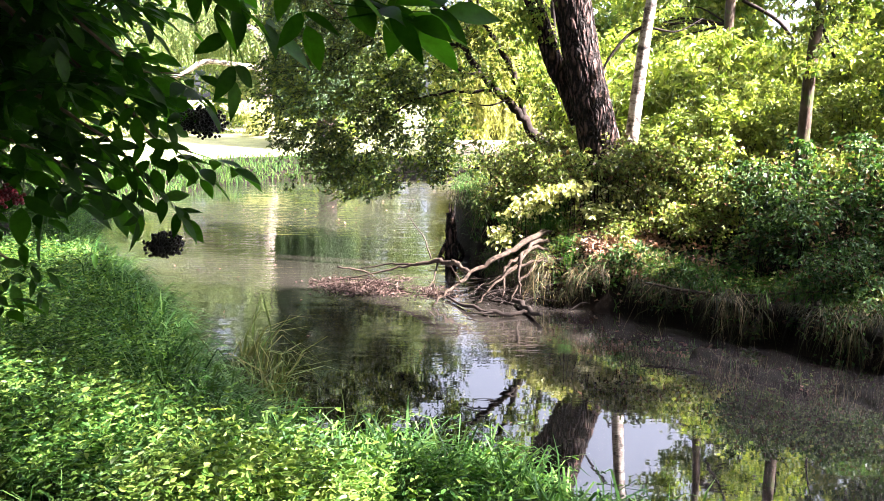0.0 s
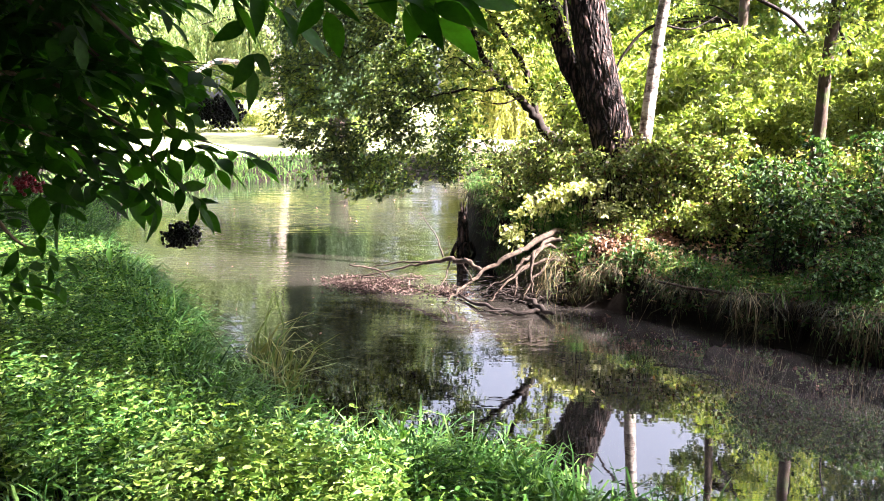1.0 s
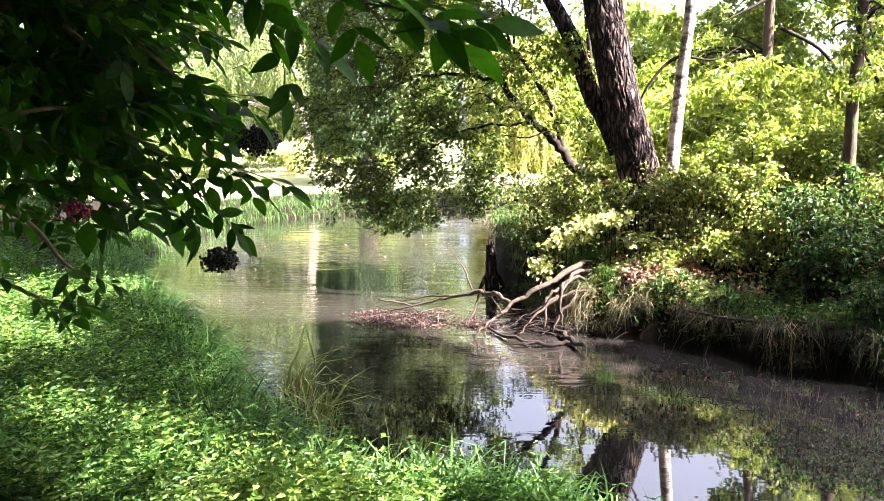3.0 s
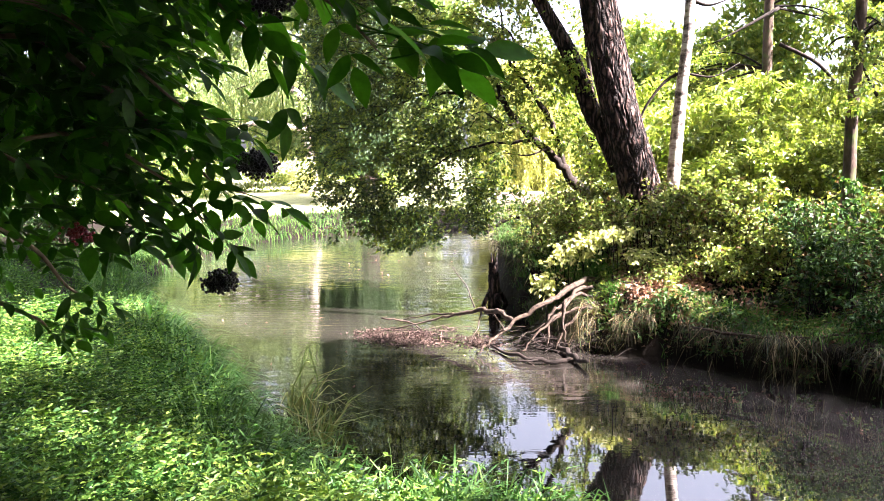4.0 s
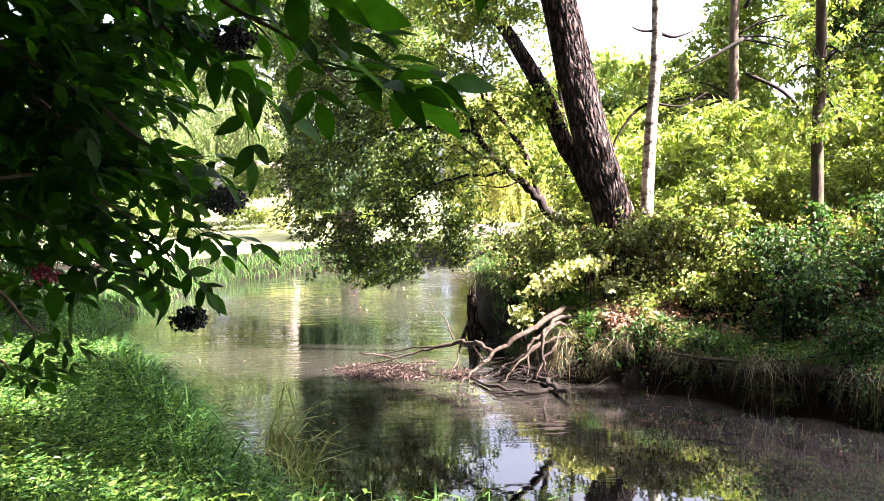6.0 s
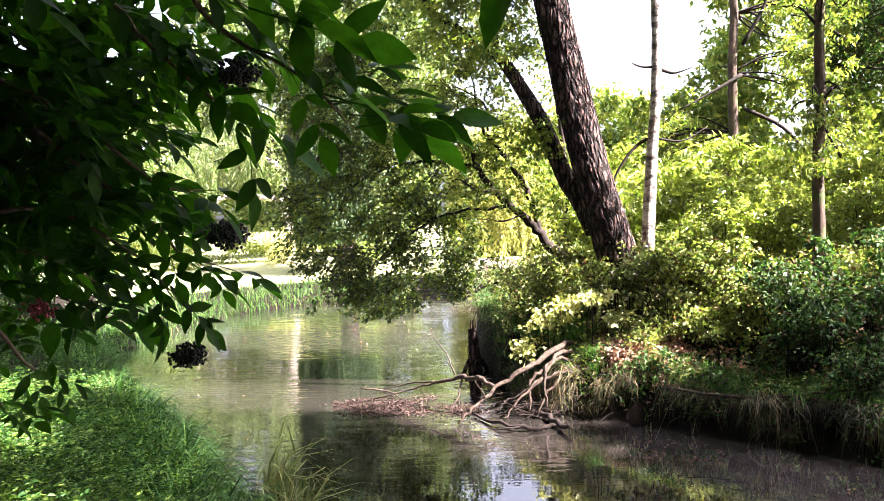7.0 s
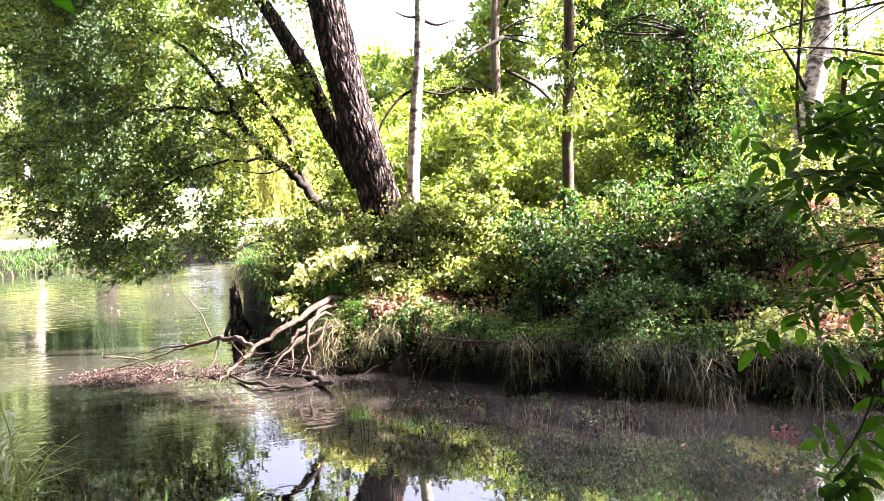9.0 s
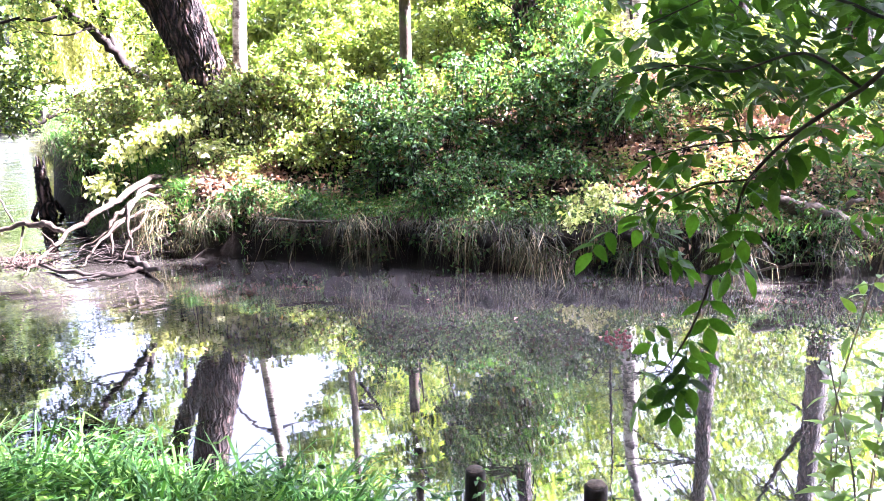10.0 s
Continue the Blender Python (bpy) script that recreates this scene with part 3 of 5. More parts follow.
    under(part("trunk", tube(Geo(), curve(pts, 5), [r0 * 1.3, r0, (r0 + r1) / 2, r1], 16, 0.04, rg), M[mat]), tree)
    branch_set(tree, limbs, M["branch"], "branch", 6)
    g, st = Geo(), Geo()
    for c, r, n, lump, each in crowns:
        p, cc = lumps(rg, c, r, n, lump, each)
        leaves(g, p, ln, ln * 0.5, rg)
        for q in cc[::4]:
            k = pts[int(np.clip(np.searchsorted([w[2] for w in pts], q[2] - 0.6), 1, 9))]
            tube(st, curve([k, (k + q) / 2 + [0, 0, 0.15] + rg.normal(size=3) * 0.1, q], 4), [min(r1 * 0.5, 0.03), 0.005], 5)
    under(part("branchwork", st, M["branch"], kind="stuff"), tree)
    crown_part(tree, g, M[leaf])
    return tree


build_plain_tree("slim_tree", (4.86, 10.6, 0), (5.25, 10.75, 9.5), 0.066, 0.048, "pine", "slim brown trunk among shrubs on the mound",
                 [((5.4, 11.2, 8.6), (1.4, 0.6, 1.2), 40, 0.3, 50), ((4.95, 10.35, 3.6), (0.4, 0.2, 0.8), 16, 0.09, 36), ((5.05, 10.4, 5.2), (0.5, 0.2, 0.8), 16, 0.1, 36), ((5.0, 10.85, 3.6), (0.55, 0.3, 0.9), 20, 0.1, 40), ((5.2, 11.0, 5.0), (0.7, 0.35, 0.9), 22, 0.11, 40)], 21, "wood", 0.08)
build_plain_tree("pale_tree", (6.66, 18.9, 0), (7.05, 19.2, 14), 0.105, 0.06, "pine", "tall pale straight trunk in the wood behind",
                 [((7.3, 19.2, 11.5), (2.6, 2.6, 3.0), 60, 0.6, 60), ((8.6, 19.2, 6.6), (1.2, 0.8, 1.6), 60, 0.26, 60), ((5.6, 19.6, 4.2), (1.0, 0.6, 0.9), 30, 0.2, 60)], 22,
                 limbs=[([(6.95, 18.9, 5.7), (6.2, 18.7, 5.3), (5.4, 18.6, 4.9)], [0.05, 0.035, 0.012]), ([(7.0, 18.9, 4.9), (7.8, 18.7, 4.4), (8.4, 18.5, 3.6), (9.0, 18.4, 3.1)], [0.05, 0.04, 0.03, 0.012]),
                        ([(7.0, 18.9, 6.4), (7.5, 18.8, 7.3), (7.7, 18.7, 8.2)], [0.05, 0.035, 0.012])])
build_plain_tree("ivy_tree", (7.3, 11.6, 0), (7.9, 11.8, 10.0), 0.15, 0.07, "bark", "small tree wrapped in dense ivy and leaves on the mound",
                 [((7.4, 11.3, 3.3), (1.1, 0.6, 1.7), 130, 0.2, 80), ((6.9, 13.5, 5.2), (0.9, 0.4, 0.8), 46, 0.16, 60), ((7.7, 13.0, 5.4), (1.5, 0.4, 1.4), 80, 0.2, 70), ((7.9, 12.8, 8.2), (1.8, 0.4, 1.2), 7, 0.25, 60)], 23, "ivy", 0.08)
build_plain_tree("slope_tree", (11.6, 11.4, 0), (12.4, 12.0, 12.0), 0.16, 0.08, "bark", "plain brown trunk on the leaf-strewn slope",
                 [((13.0, 15.0, 9.0), (2.0, 1.0, 2.4), 26, 0.3, 60), ((11.0, 14.2, 6.2), (2.8, 0.8, 2.4), 60, 0.2, 50)], 28, "willow", limbs=[([(12.0, 11.7, 6.5), (12.8, 12.0, 7.6), (13.2, 12.6, 8.6)], [0.06, 0.04, 0.015])])
build_plain_tree("slope_tree", (13.2, 10.2, 0), (14.6, 11.0, 12.0), 0.2, 0.09, "bark", "leaning brown trunk on the leaf-strewn slope",
                 [((16.0, 14.6, 9.0), (2.6, 1.0, 2.6), 36, 0.3, 60), ((17.0, 13.0, 6.8), (3.4, 0.8, 3.0), 60, 0.24, 50)], 29, "willow", limbs=[([(13.7, 10.5, 5.0), (13.2, 10.8, 6.4), (13.1, 11.4, 8.0)], [0.07, 0.05, 0.015])])
# out of view: trees added so their crowns cut the sun and sky
build_plain_tree("shade_tree", (5.2, -0.6, 0), (4.6, 0.0, 9.0), 0.2, 0.1, "bark", "unseen tree added on the near bank for shade",
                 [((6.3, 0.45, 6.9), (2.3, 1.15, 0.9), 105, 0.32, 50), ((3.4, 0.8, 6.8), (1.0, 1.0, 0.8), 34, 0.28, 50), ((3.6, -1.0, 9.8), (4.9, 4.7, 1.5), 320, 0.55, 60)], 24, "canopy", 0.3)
build_plain_tree("bank_shade_tree", (12.0, -2.2, 0), (12.1, 2.0, 10.5), 0.22, 0.1, "bark", "unseen tall tree added along the bank to shade water and mound",
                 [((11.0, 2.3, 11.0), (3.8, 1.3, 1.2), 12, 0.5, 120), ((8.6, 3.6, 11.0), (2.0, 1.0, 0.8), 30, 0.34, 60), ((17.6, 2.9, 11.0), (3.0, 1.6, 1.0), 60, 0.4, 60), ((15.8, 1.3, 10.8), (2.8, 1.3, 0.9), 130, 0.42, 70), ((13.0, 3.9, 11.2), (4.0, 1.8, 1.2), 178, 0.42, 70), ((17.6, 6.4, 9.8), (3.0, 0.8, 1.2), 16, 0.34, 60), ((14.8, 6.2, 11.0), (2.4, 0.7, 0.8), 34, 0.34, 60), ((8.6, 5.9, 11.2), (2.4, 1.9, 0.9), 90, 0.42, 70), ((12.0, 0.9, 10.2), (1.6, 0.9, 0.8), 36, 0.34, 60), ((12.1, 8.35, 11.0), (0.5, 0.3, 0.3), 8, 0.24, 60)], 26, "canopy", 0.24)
build_plain_tree("shade_tree", (-3.4, -1.6, 0), (-2.8, -0.6, 10.0), 0.22, 0.1, "bark", "unseen tree added behind the path to shade the elder",
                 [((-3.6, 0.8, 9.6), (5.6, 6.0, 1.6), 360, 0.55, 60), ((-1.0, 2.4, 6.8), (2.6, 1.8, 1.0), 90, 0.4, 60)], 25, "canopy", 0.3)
build_plain_tree("shade_tree", (-10.5, 8.5, 0), (-9.5, 8.5, 9.5), 0.25, 0.12, "bark", "unseen tall tree added by the bank shrubs to cut sky light",
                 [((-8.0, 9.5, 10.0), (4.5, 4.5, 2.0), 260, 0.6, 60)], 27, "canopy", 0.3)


rs = np.random.default_rng(77)
for i, (x, y, lx, ly, h, r) in enumerate(((7.6, 17.2, 1.8, 0.3, 6, 0.045), (8.4, 15.6, -1.6, 0, 5.2, 0.04), (9.4, 14.2, 0.3, 0, 8, 0.06),
                                          (8.0, 12.6, 0.4, 0.2, 6, 0.04), (10.2, 16.5, -0.6, 0, 8, 0.06), (12.8, 15.2, 0.4, 0, 8, 0.07), (9.9, 11.8, -0.3, 0, 6, 0.035), (2.6, 18.5, 0.2, 0, 9, 0.07))):
    b = (x, y, on_ground(x, y) - 0.05)
    sap = thing("sapling", b, "thin dark sapling stem in the undergrowth", "tree", "saplings in the wood")
    top = np.array([x + lx, y + ly, b[2] + h])
    mid = (np.array(b) + top) / 2 + rs.normal(size=3) * [0.4, 0.2, 0.1]
    low, high = (np.array(b) + mid) / 2 + rs.normal(size=3) * [0.18, 0.1, 0.1], (mid + top) / 2 + rs.normal(size=3) * [0.25, 0.15, 0.1]
    under(part("stem", tube(Geo(), curve([b, low, mid, high, top], 5), [r, r * 0.7, r * 0.25], 7, 0.06, rs), M["branch"]), sap)
    for k in range(8):
        f = rs.uniform(0.35, 0.9)
        q = (np.array(b) * (1 - f) + top * f) * 0.5 + (np.array(b) * (1 - f) ** 2 + mid * 2 * f * (1 - f) + top * f * f) * 0.5
        e = q + rs.normal(size=3) * [0.8, 0.4, 0.4] + [0, 0, 0.3]
        under(part("twig", tube(Geo(), curve([q, (q + e) / 2 + [0, 0, 0.08], e], 4), [r * 0.35, 0.004], 5), M["branch"]), sap)


def build_leaning_tree():
    """The tree that leans from the island over the water, its leafy boughs hanging to the surface."""
    rg = np.random.default_rng(31)
    base = (2.15, 13.3, on_ground(2.15, 13.3) - 0.1)
    tree = thing("leaning_tree", base, "small leaning tree with leafy boughs hanging over the water", "tree")
    a = [base, (1.95, 13.25, 1.9), (1.74, 13.3, 2.06), (1.5, 13.3, 2.4), (1.15, 13.3, 2.74), (0.84, 13.3, 3.02), (0.62, 13.35, 3.4), (0.4, 13.6, 3.9), (-0.3, 14.2, 4.7), (-1.2, 14.8, 5.2)]
    b = [(1.62, 13.3, 2.25), (1.52, 13.3, 2.6), (1.36, 13.3, 3.08), (1.13, 13.3, 3.48), (0.97, 13.3, 3.7), (0.7, 13.4, 4.1), (0.55, 13.6, 5.0)]
    c = [(0.62, 13.35, 3.4), (-0.2, 13.9, 3.6), (-1.2, 14.5, 3.5), (-2.2, 15.0, 3.0)]
    d = [(1.15, 13.3, 2.74), (0.8, 13.3, 2.72), (0.3, 13.6, 2.7), (-0.4, 14.0, 2.5), (-1.0, 14.3, 2.0)]
    for pts, rr in ((a, [0.1, 0.09, 0.08, 0.07, 0.06, 0.055, 0.05, 0.04, 0.025, 0.01]), (b, [0.055, 0.052, 0.046, 0.04, 0.035, 0.028, 0.01]), (c, [0.035, 0.028, 0.02, 0.008]), (d, [0.028, 0.024, 0.016, 0.006])):
        line = curve(pts, 5)
        line[1:-1] += rg.normal(size=(len(line) - 2, 3)) * 0.018
        under(part("limb", tube(Geo(), line, rr, 10, 0.1, rg), M["branch"]), tree)
    twigs = [([(0.8, 13.35, 4.0), (0.75, 13.3, 4.45), (0.3, 13.3, 4.75)], [0.02, 0.015, 0.006]),
             ([(0.84, 13.3, 3.02), (0.6, 13.1, 3.0), (0.3, 13.0, 3.2), (0.1, 13.0, 3.15)], [0.026, 0.018, 0.012, 0.006]),
             ([(1.3, 13.25, 2.6), (1.0, 13.1, 2.5), (0.6, 13.0, 2.55)], [0.02, 0.014, 0.006]),
             ([(0.64, 13.35, 3.38), (0.5, 13.2, 3.42), (0.25, 13.1, 3.3)], [0.02, 0.014, 0.006])]
    branch_set(tree, twigs, M["branch"], "twig", 6)
    g, st = Geo(), Geo()

    def boughs(n, x, y, z, length, per, lean, ln, crown):
        """Drooping twigs with leaves along them, none below the arched lower edge of the crown."""
        for k in range(n):
            s = np.array([rg.uniform(*x), rg.uniform(*y), rg.uniform(*z)])
            low = np.interp(s[0], [-2.9, -2.0, -1.2, -0.1, 0.65, 1.0], [2.2, 1.05, 0.65, 0.75, 1.35, 2.1])
            if s[2] < low + 0.1 or wave(s[0] + 0.3 * s[1], s[2], 2.6, 0.8) + 0.5 * rg.normal() < -0.75:
                continue
            out = np.array([lean, -0.15, 0.15]) + rg.normal(size=3) * [0.5, 0.4, 0.25]
            e = s + length * rg.uniform(0.5, 1.2) * (unit(out) * 0.8 + np.array([0, 0, -0.35]))
            line = curve([s, (s + e) / 2 + unit(out) * 0.12 * length + [0, 0, 0.08], e], 5)
            line = line[line[:, 2] > low + rg.uniform(0, 0.25)]
            if len(line) < 4:
                continue
            tube(st, line, [0.007, 0.003], 4)
            at = line[rg.integers(1, len(line), per)] + rg.normal(size=(per, 3)) * [0.07, 0.06, 0.06]
            leaves(crown, at, ln, ln * 0.58, rg, axis=unit(out) * [0.6, 0.6, 0.1] + np.array([0, 0, -0.25]), spread=0.8, up=(0.15, -0.15, 1.1))

    boughs(640, (-2.7, -0.4), (13.9, 15.6), (0.9, 5.9), 0.7, 44, -0.5, 0.085, g)
    boughs(190, (-0.6, 0.7), (13.6, 14.8), (1.0, 3.8), 0.6, 40, -0.2, 0.085, g)
    # sunlit right side of the crown, painted with the brighter woodland leaf
    lace = Geo()
    boughs(170, (0.0, 2.1), (12.7, 13.9), (2.5, 5.6), 0.45, 32, -0.1, 0.08, lace)
    boughs(70, (-0.9, 0.7), (13.4, 14.6), (3.6, 5.5), 0.5, 34, -0.2, 0.08, lace)
    crown_part(tree, lace, M["wood"], "crown", "yellow-green sprays, sunlight put into the leaf colour")
    boughs(120, (-2.4, 1.2), (13.4, 15.4), (5.6, 7.6), 0.6, 40, -0.2, 0.09, g)
    p, _ = lumps(rg, (-0.6, 14.8, 7.6), (2.4, 1.2, 1.2), 90, 0.16, 70, 0.1)
    leaves(g, p, 0.1, 0.055, rg)
    under(part("branchwork", st, M["branch"], kind="stuff"), tree)
    crown_part(tree, g, M["willow"])


build_leaning_tree()


def build_willow(name, base, top, crown, n_strands, drop, mat, label, seed, leaf=0.1, trunk_r=0.35, bark="bark", bare=(), low=0.35):
    """A weeping willow: long hanging strands of narrow leaves under a domed top."""
    rg = np.random.default_rng(seed)
    b = np.array(base, float)
    b[2] = on_ground(b[0], b[1]) - 0.1
    tree = thing(name, tuple(b), label, "tree")
    e = np.array(top, float)
    pts = [b, b + (e - b) * 0.35 + [0.1, 0, 0], b + (e - b) * 0.7 + [-0.1, 0, 0], e]
    under(part("trunk", tube(Geo(), curve(pts, 6), [trunk_r * 1.2, trunk_r, trunk_r * 0.8, trunk_r * 0.5], 16, 0.05, rg), M[bark]), tree)
    cx, cy, cz, rx, ry, rz = crown
    d = unit(rg.normal(size=(n_strands, 3)))
    d[:, 2] = np.abs(d[:, 2])
    start = np.array([cx, cy, cz]) + d * [rx, ry, rz] * rg.uniform(0.45, 1, n_strands)[:, None]
    g = Geo()
    for s in start[::max(1, n_strands // 40)]:
        tube(g, curve([e, (e + s) / 2 + [0, 0, 0.6], s], 4), [trunk_r * 0.25, 0.015], 5)
    strands = Geo()
    for s in start:
        ln = drop * rg.uniform(0.4, 1.1)
        n = int(ln / leaf * 3.2)
        k = np.linspace(0, 1, n)
        sway = rg.normal(size=2) * 0.25
        p = s + np.stack([sway[0] * k ** 2, sway[1] * k ** 2, -ln * k], 1) + rg.normal(size=(n, 3)) * 0.05
        p = p[p[:, 2] > low + 0.4 * rg.uniform()]
        leaves(strands, p, leaf, leaf * 0.28, rg, axis=(0, 0, -1.2), up=(0.5, -0.8, 0.2))
    under(part("branchwork", g, M["branch"], kind="stuff"), tree)
    crown_part(tree, strands, M[mat], "crown")
    branch_set(tree, bare, M[bark], "limb", 10)


build_willow("weeping_willow", (-5.0, 33.5, 0), (-5.0, 33, 6), (-5.2, 31.5, 7.0, 1.6, 1.8, 3.5), 900, 6.8, "canopy", "dark weeping willow with strands hanging to the far bank", 41, 0.2, low=1.9)
build_willow("golden_willow", (2.4, 36.5, 0), (2.4, 36.2, 5.0), (2.2, 35.8, 5.0, 3.0, 2.0, 2.6), 1100, 5.4, "golden", "tall golden-green willow beyond the pond, its leaf colour brightened for sun", 43, 0.18, 0.3)
# white birch bark on this willow stands for sun on its trunk
build_willow("pale_willow", (-8.15, 36.0, 0), (-8.05, 36.2, 5.4), (-9.05, 37.6, 5.4, 5.0, 2.4, 3.4), 1100, 1.9, "pale_willow", "pale willow on the lawn, its sunlit trunk painted white", 42, 0.18, 0.3, "birch",
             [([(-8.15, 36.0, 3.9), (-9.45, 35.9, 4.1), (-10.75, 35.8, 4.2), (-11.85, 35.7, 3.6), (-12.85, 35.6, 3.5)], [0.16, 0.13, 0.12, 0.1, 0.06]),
              ([(-8.05, 36.0, 5.0), (-8.55, 36.0, 5.6), (-9.05, 36.1, 5.9)], [0.2, 0.16, 0.08])])


# ---- woodland and shrubs behind ----
def foliage_stuff(name, label, blobs, mat, ln, seed, category="shrubs"):
    rg = np.random.default_rng(seed)
    g = Geo()
    for c, r, n, lump, each in blobs:
        p, _ = lumps(rg, c, r, n, lump, each)
        leaves(g, p, ln, ln * 0.5, rg)
    return tagged(new(name, g.mesh(name, mat, False)), label, category, kind="stuff")


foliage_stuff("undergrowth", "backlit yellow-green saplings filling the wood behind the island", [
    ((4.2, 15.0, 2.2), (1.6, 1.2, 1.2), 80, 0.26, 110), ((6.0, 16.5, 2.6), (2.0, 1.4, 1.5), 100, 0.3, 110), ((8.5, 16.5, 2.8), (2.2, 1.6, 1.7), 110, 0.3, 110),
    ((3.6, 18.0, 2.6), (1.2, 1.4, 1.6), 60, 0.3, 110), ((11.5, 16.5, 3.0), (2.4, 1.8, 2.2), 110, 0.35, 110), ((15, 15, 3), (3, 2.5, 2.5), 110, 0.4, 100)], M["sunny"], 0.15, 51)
foliage_stuff("far_wood", "sunlit woodland foliage beyond the undergrowth", [
    ((4.6, 25.0, 3.6), (1.8, 2.0, 2.4), 60, 0.4, 60), ((6.0, 26, 4.0), (3.0, 2.5, 3.0), 100, 0.4, 60), ((10.5, 25, 6.5), (3.2, 3, 5.5), 150, 0.45, 55),
    ((16, 23, 7), (4, 4, 6), 240, 0.5, 55), ((23, 18, 7), (4, 5, 6), 110, 0.6, 50), ((10.5, 35, 5), (3.0, 3, 3.0), 110, 0.6, 110), ((8.4, 24, 5.6), (1.2, 1.5, 2.2), 50, 0.36, 60), ((12.0, 22, 9), (2.8, 2, 3.8), 120, 0.4, 60), ((5.6, 30, 5.6), (2.6, 2, 1.6), 70, 0.4, 60), ((8.0, 27, 4.6), (2.4, 2, 2.0), 80, 0.4, 60), ((13.5, 24, 6.0), (2.6, 2, 3.0), 60, 0.4, 60), ((15, 21, 12), (4.5, 2.5, 3.5), 150, 0.45, 60), ((21, 17, 11), (4, 3, 4.5), 150, 0.5, 60), ((9.0, 25, 11.5), (2.5, 2, 2.5), 70, 0.4, 60)], M["wood"], 0.24, 52)
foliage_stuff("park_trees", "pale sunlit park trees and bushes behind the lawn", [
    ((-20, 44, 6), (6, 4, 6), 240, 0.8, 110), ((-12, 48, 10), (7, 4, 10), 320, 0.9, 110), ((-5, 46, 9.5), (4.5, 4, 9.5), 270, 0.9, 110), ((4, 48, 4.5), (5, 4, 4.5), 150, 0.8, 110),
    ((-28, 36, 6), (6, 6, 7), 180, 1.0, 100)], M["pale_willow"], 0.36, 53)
foliage_stuff("lawn_shrub", "pale flowering shrub at the foot of the willow", [((-8.0, 35.0, 1.75), (1.25, 0.8, 0.8), 60, 0.25, 60)], M["hazel"], 0.1, 54)
foliage_stuff("park_hedge", "low shrubs along the back of the lawn", [((-13.5, 33.5, 1.6), (3.2, 1.0, 1.2), 90, 0.35, 70), ((-5.2, 35.5, 1.5), (1.8, 0.9, 1.1), 60, 0.3, 70), ((-10.0, 38.0, 1.6), (3.0, 0.8, 1.2), 70, 0.35, 60)], M["wood"], 0.12, 57)
foliage_stuff("left_bank_shrubs", "shaded shrubs along the pond behind the elder", [
    ((-9.8, 15, 1.6), (2.2, 2.5, 1.4), 90, 0.4, 60), ((-12.5, 20, 2.5), (2.5, 4, 2.2), 120, 0.5, 60), ((-14, 27, 4), (3, 4, 4), 120, 0.7, 60), ((-9, 9.5, 2.5), (2.5, 2.5, 2.4), 90, 0.5, 60)], M["ivy"], 0.12, 55)
# unseen foliage added behind the viewpoint to keep sky light out
foliage_stuff("rear_shade_wood", "unseen trees added behind the path to cut sky light", [
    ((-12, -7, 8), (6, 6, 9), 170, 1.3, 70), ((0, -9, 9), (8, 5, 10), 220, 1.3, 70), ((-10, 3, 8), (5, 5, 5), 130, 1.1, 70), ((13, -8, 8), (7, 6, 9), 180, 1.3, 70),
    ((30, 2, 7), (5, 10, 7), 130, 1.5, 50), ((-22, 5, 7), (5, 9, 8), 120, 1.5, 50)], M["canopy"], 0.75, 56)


def bush(name, label, lobes, mat, ln, seed, six=False, dens=1.0):
    """A thicket of arching canes, leaves along each, that turn to the light outside."""
    rg = np.random.default_rng(seed)
    at = (lobes[0][0][0], lobes[0][0][1], on_ground(*lobes[0][0][:2]))
    b = thing(name, at, label, "bush")
    g, st = Geo(), Geo()
    for c, r in lobes:
        c, r = np.array(c, float), np.array(r, float)
        area = r[0] * r[1] + r[1] * r[2] + r[0] * r[2]
        p, _ = lumps(rg, c, r * 0.8, max(3, int(16 * dens * area)), 0.09, 20, 0.2)
        p = p[p[:, 2] > height(p) + 0.03]
        leaves(g, p, ln, ln * 0.66, rg, up=(0.15, -0.25, 0.35), six=six)
        n = max(5, int(44 * dens * area))
        d = unit(rg.normal(size=(n, 3)) * [1, 1, 0.8] + [0, -0.25, 0.55])
        tip = c + d * r * (0.6 + 1.1 * rg.uniform(0, 1, n)[:, None] ** 2.2)
        root = c + rg.normal(size=(n, 3)) * r * 0.3
        root[:, 2] = np.minimum(height(root) - 0.02, tip[:, 2] - 0.05)
        for a, e, q in zip(root, tip, d):
            mid = (a + e) / 2 + [0, 0, 0.22 * abs(e[2] - a[2])] + rg.normal(size=3) * 0.05
            line = curve([a, mid, e, e + q * [0.14, 0.14, 0.02] - [0, 0, rg.uniform(0.02, 0.14)]], 5)
            if rg.uniform() < 0.4:
                tube(st, line, [0.006, 0.002], 4)
            k = len(line)
            pick = rg.integers(int(k * 0.4), k, 26)
            q3 = line[pick] + rg.normal(size=(26, 3)) * [0.05, 0.05, 0.035]
            q3 = q3[q3[:, 2] > height(q3) + 0.03]
            face = unit(q3 - c) * 0.35 + np.array([0.1, -0.05, 0.95])
            leaves(g, q3, ln, ln * 0.64, rg, axis=unit(q3 - c) * [0.6, 0.6, 0.1] + np.array([0, 0, -0.15]), spread=0.8, up=face * 0.95, six=six)
    under(part("cane", st, M["branch"], kind="stuff"), b)
    crown_part(b, g, mat, "foliage")
    return b


def thicket(seed, x0, x1, y0, y1, n, low, high, size=(0.22, 0.5)):
    """Uneven lobes over a stretch of ground."""
    rg = np.random.default_rng(seed)
    out = []
    for i in range(n):
        x, y = rg.uniform(x0, x1), rg.uniform(y0, y1)
        r = rg.uniform(*size)
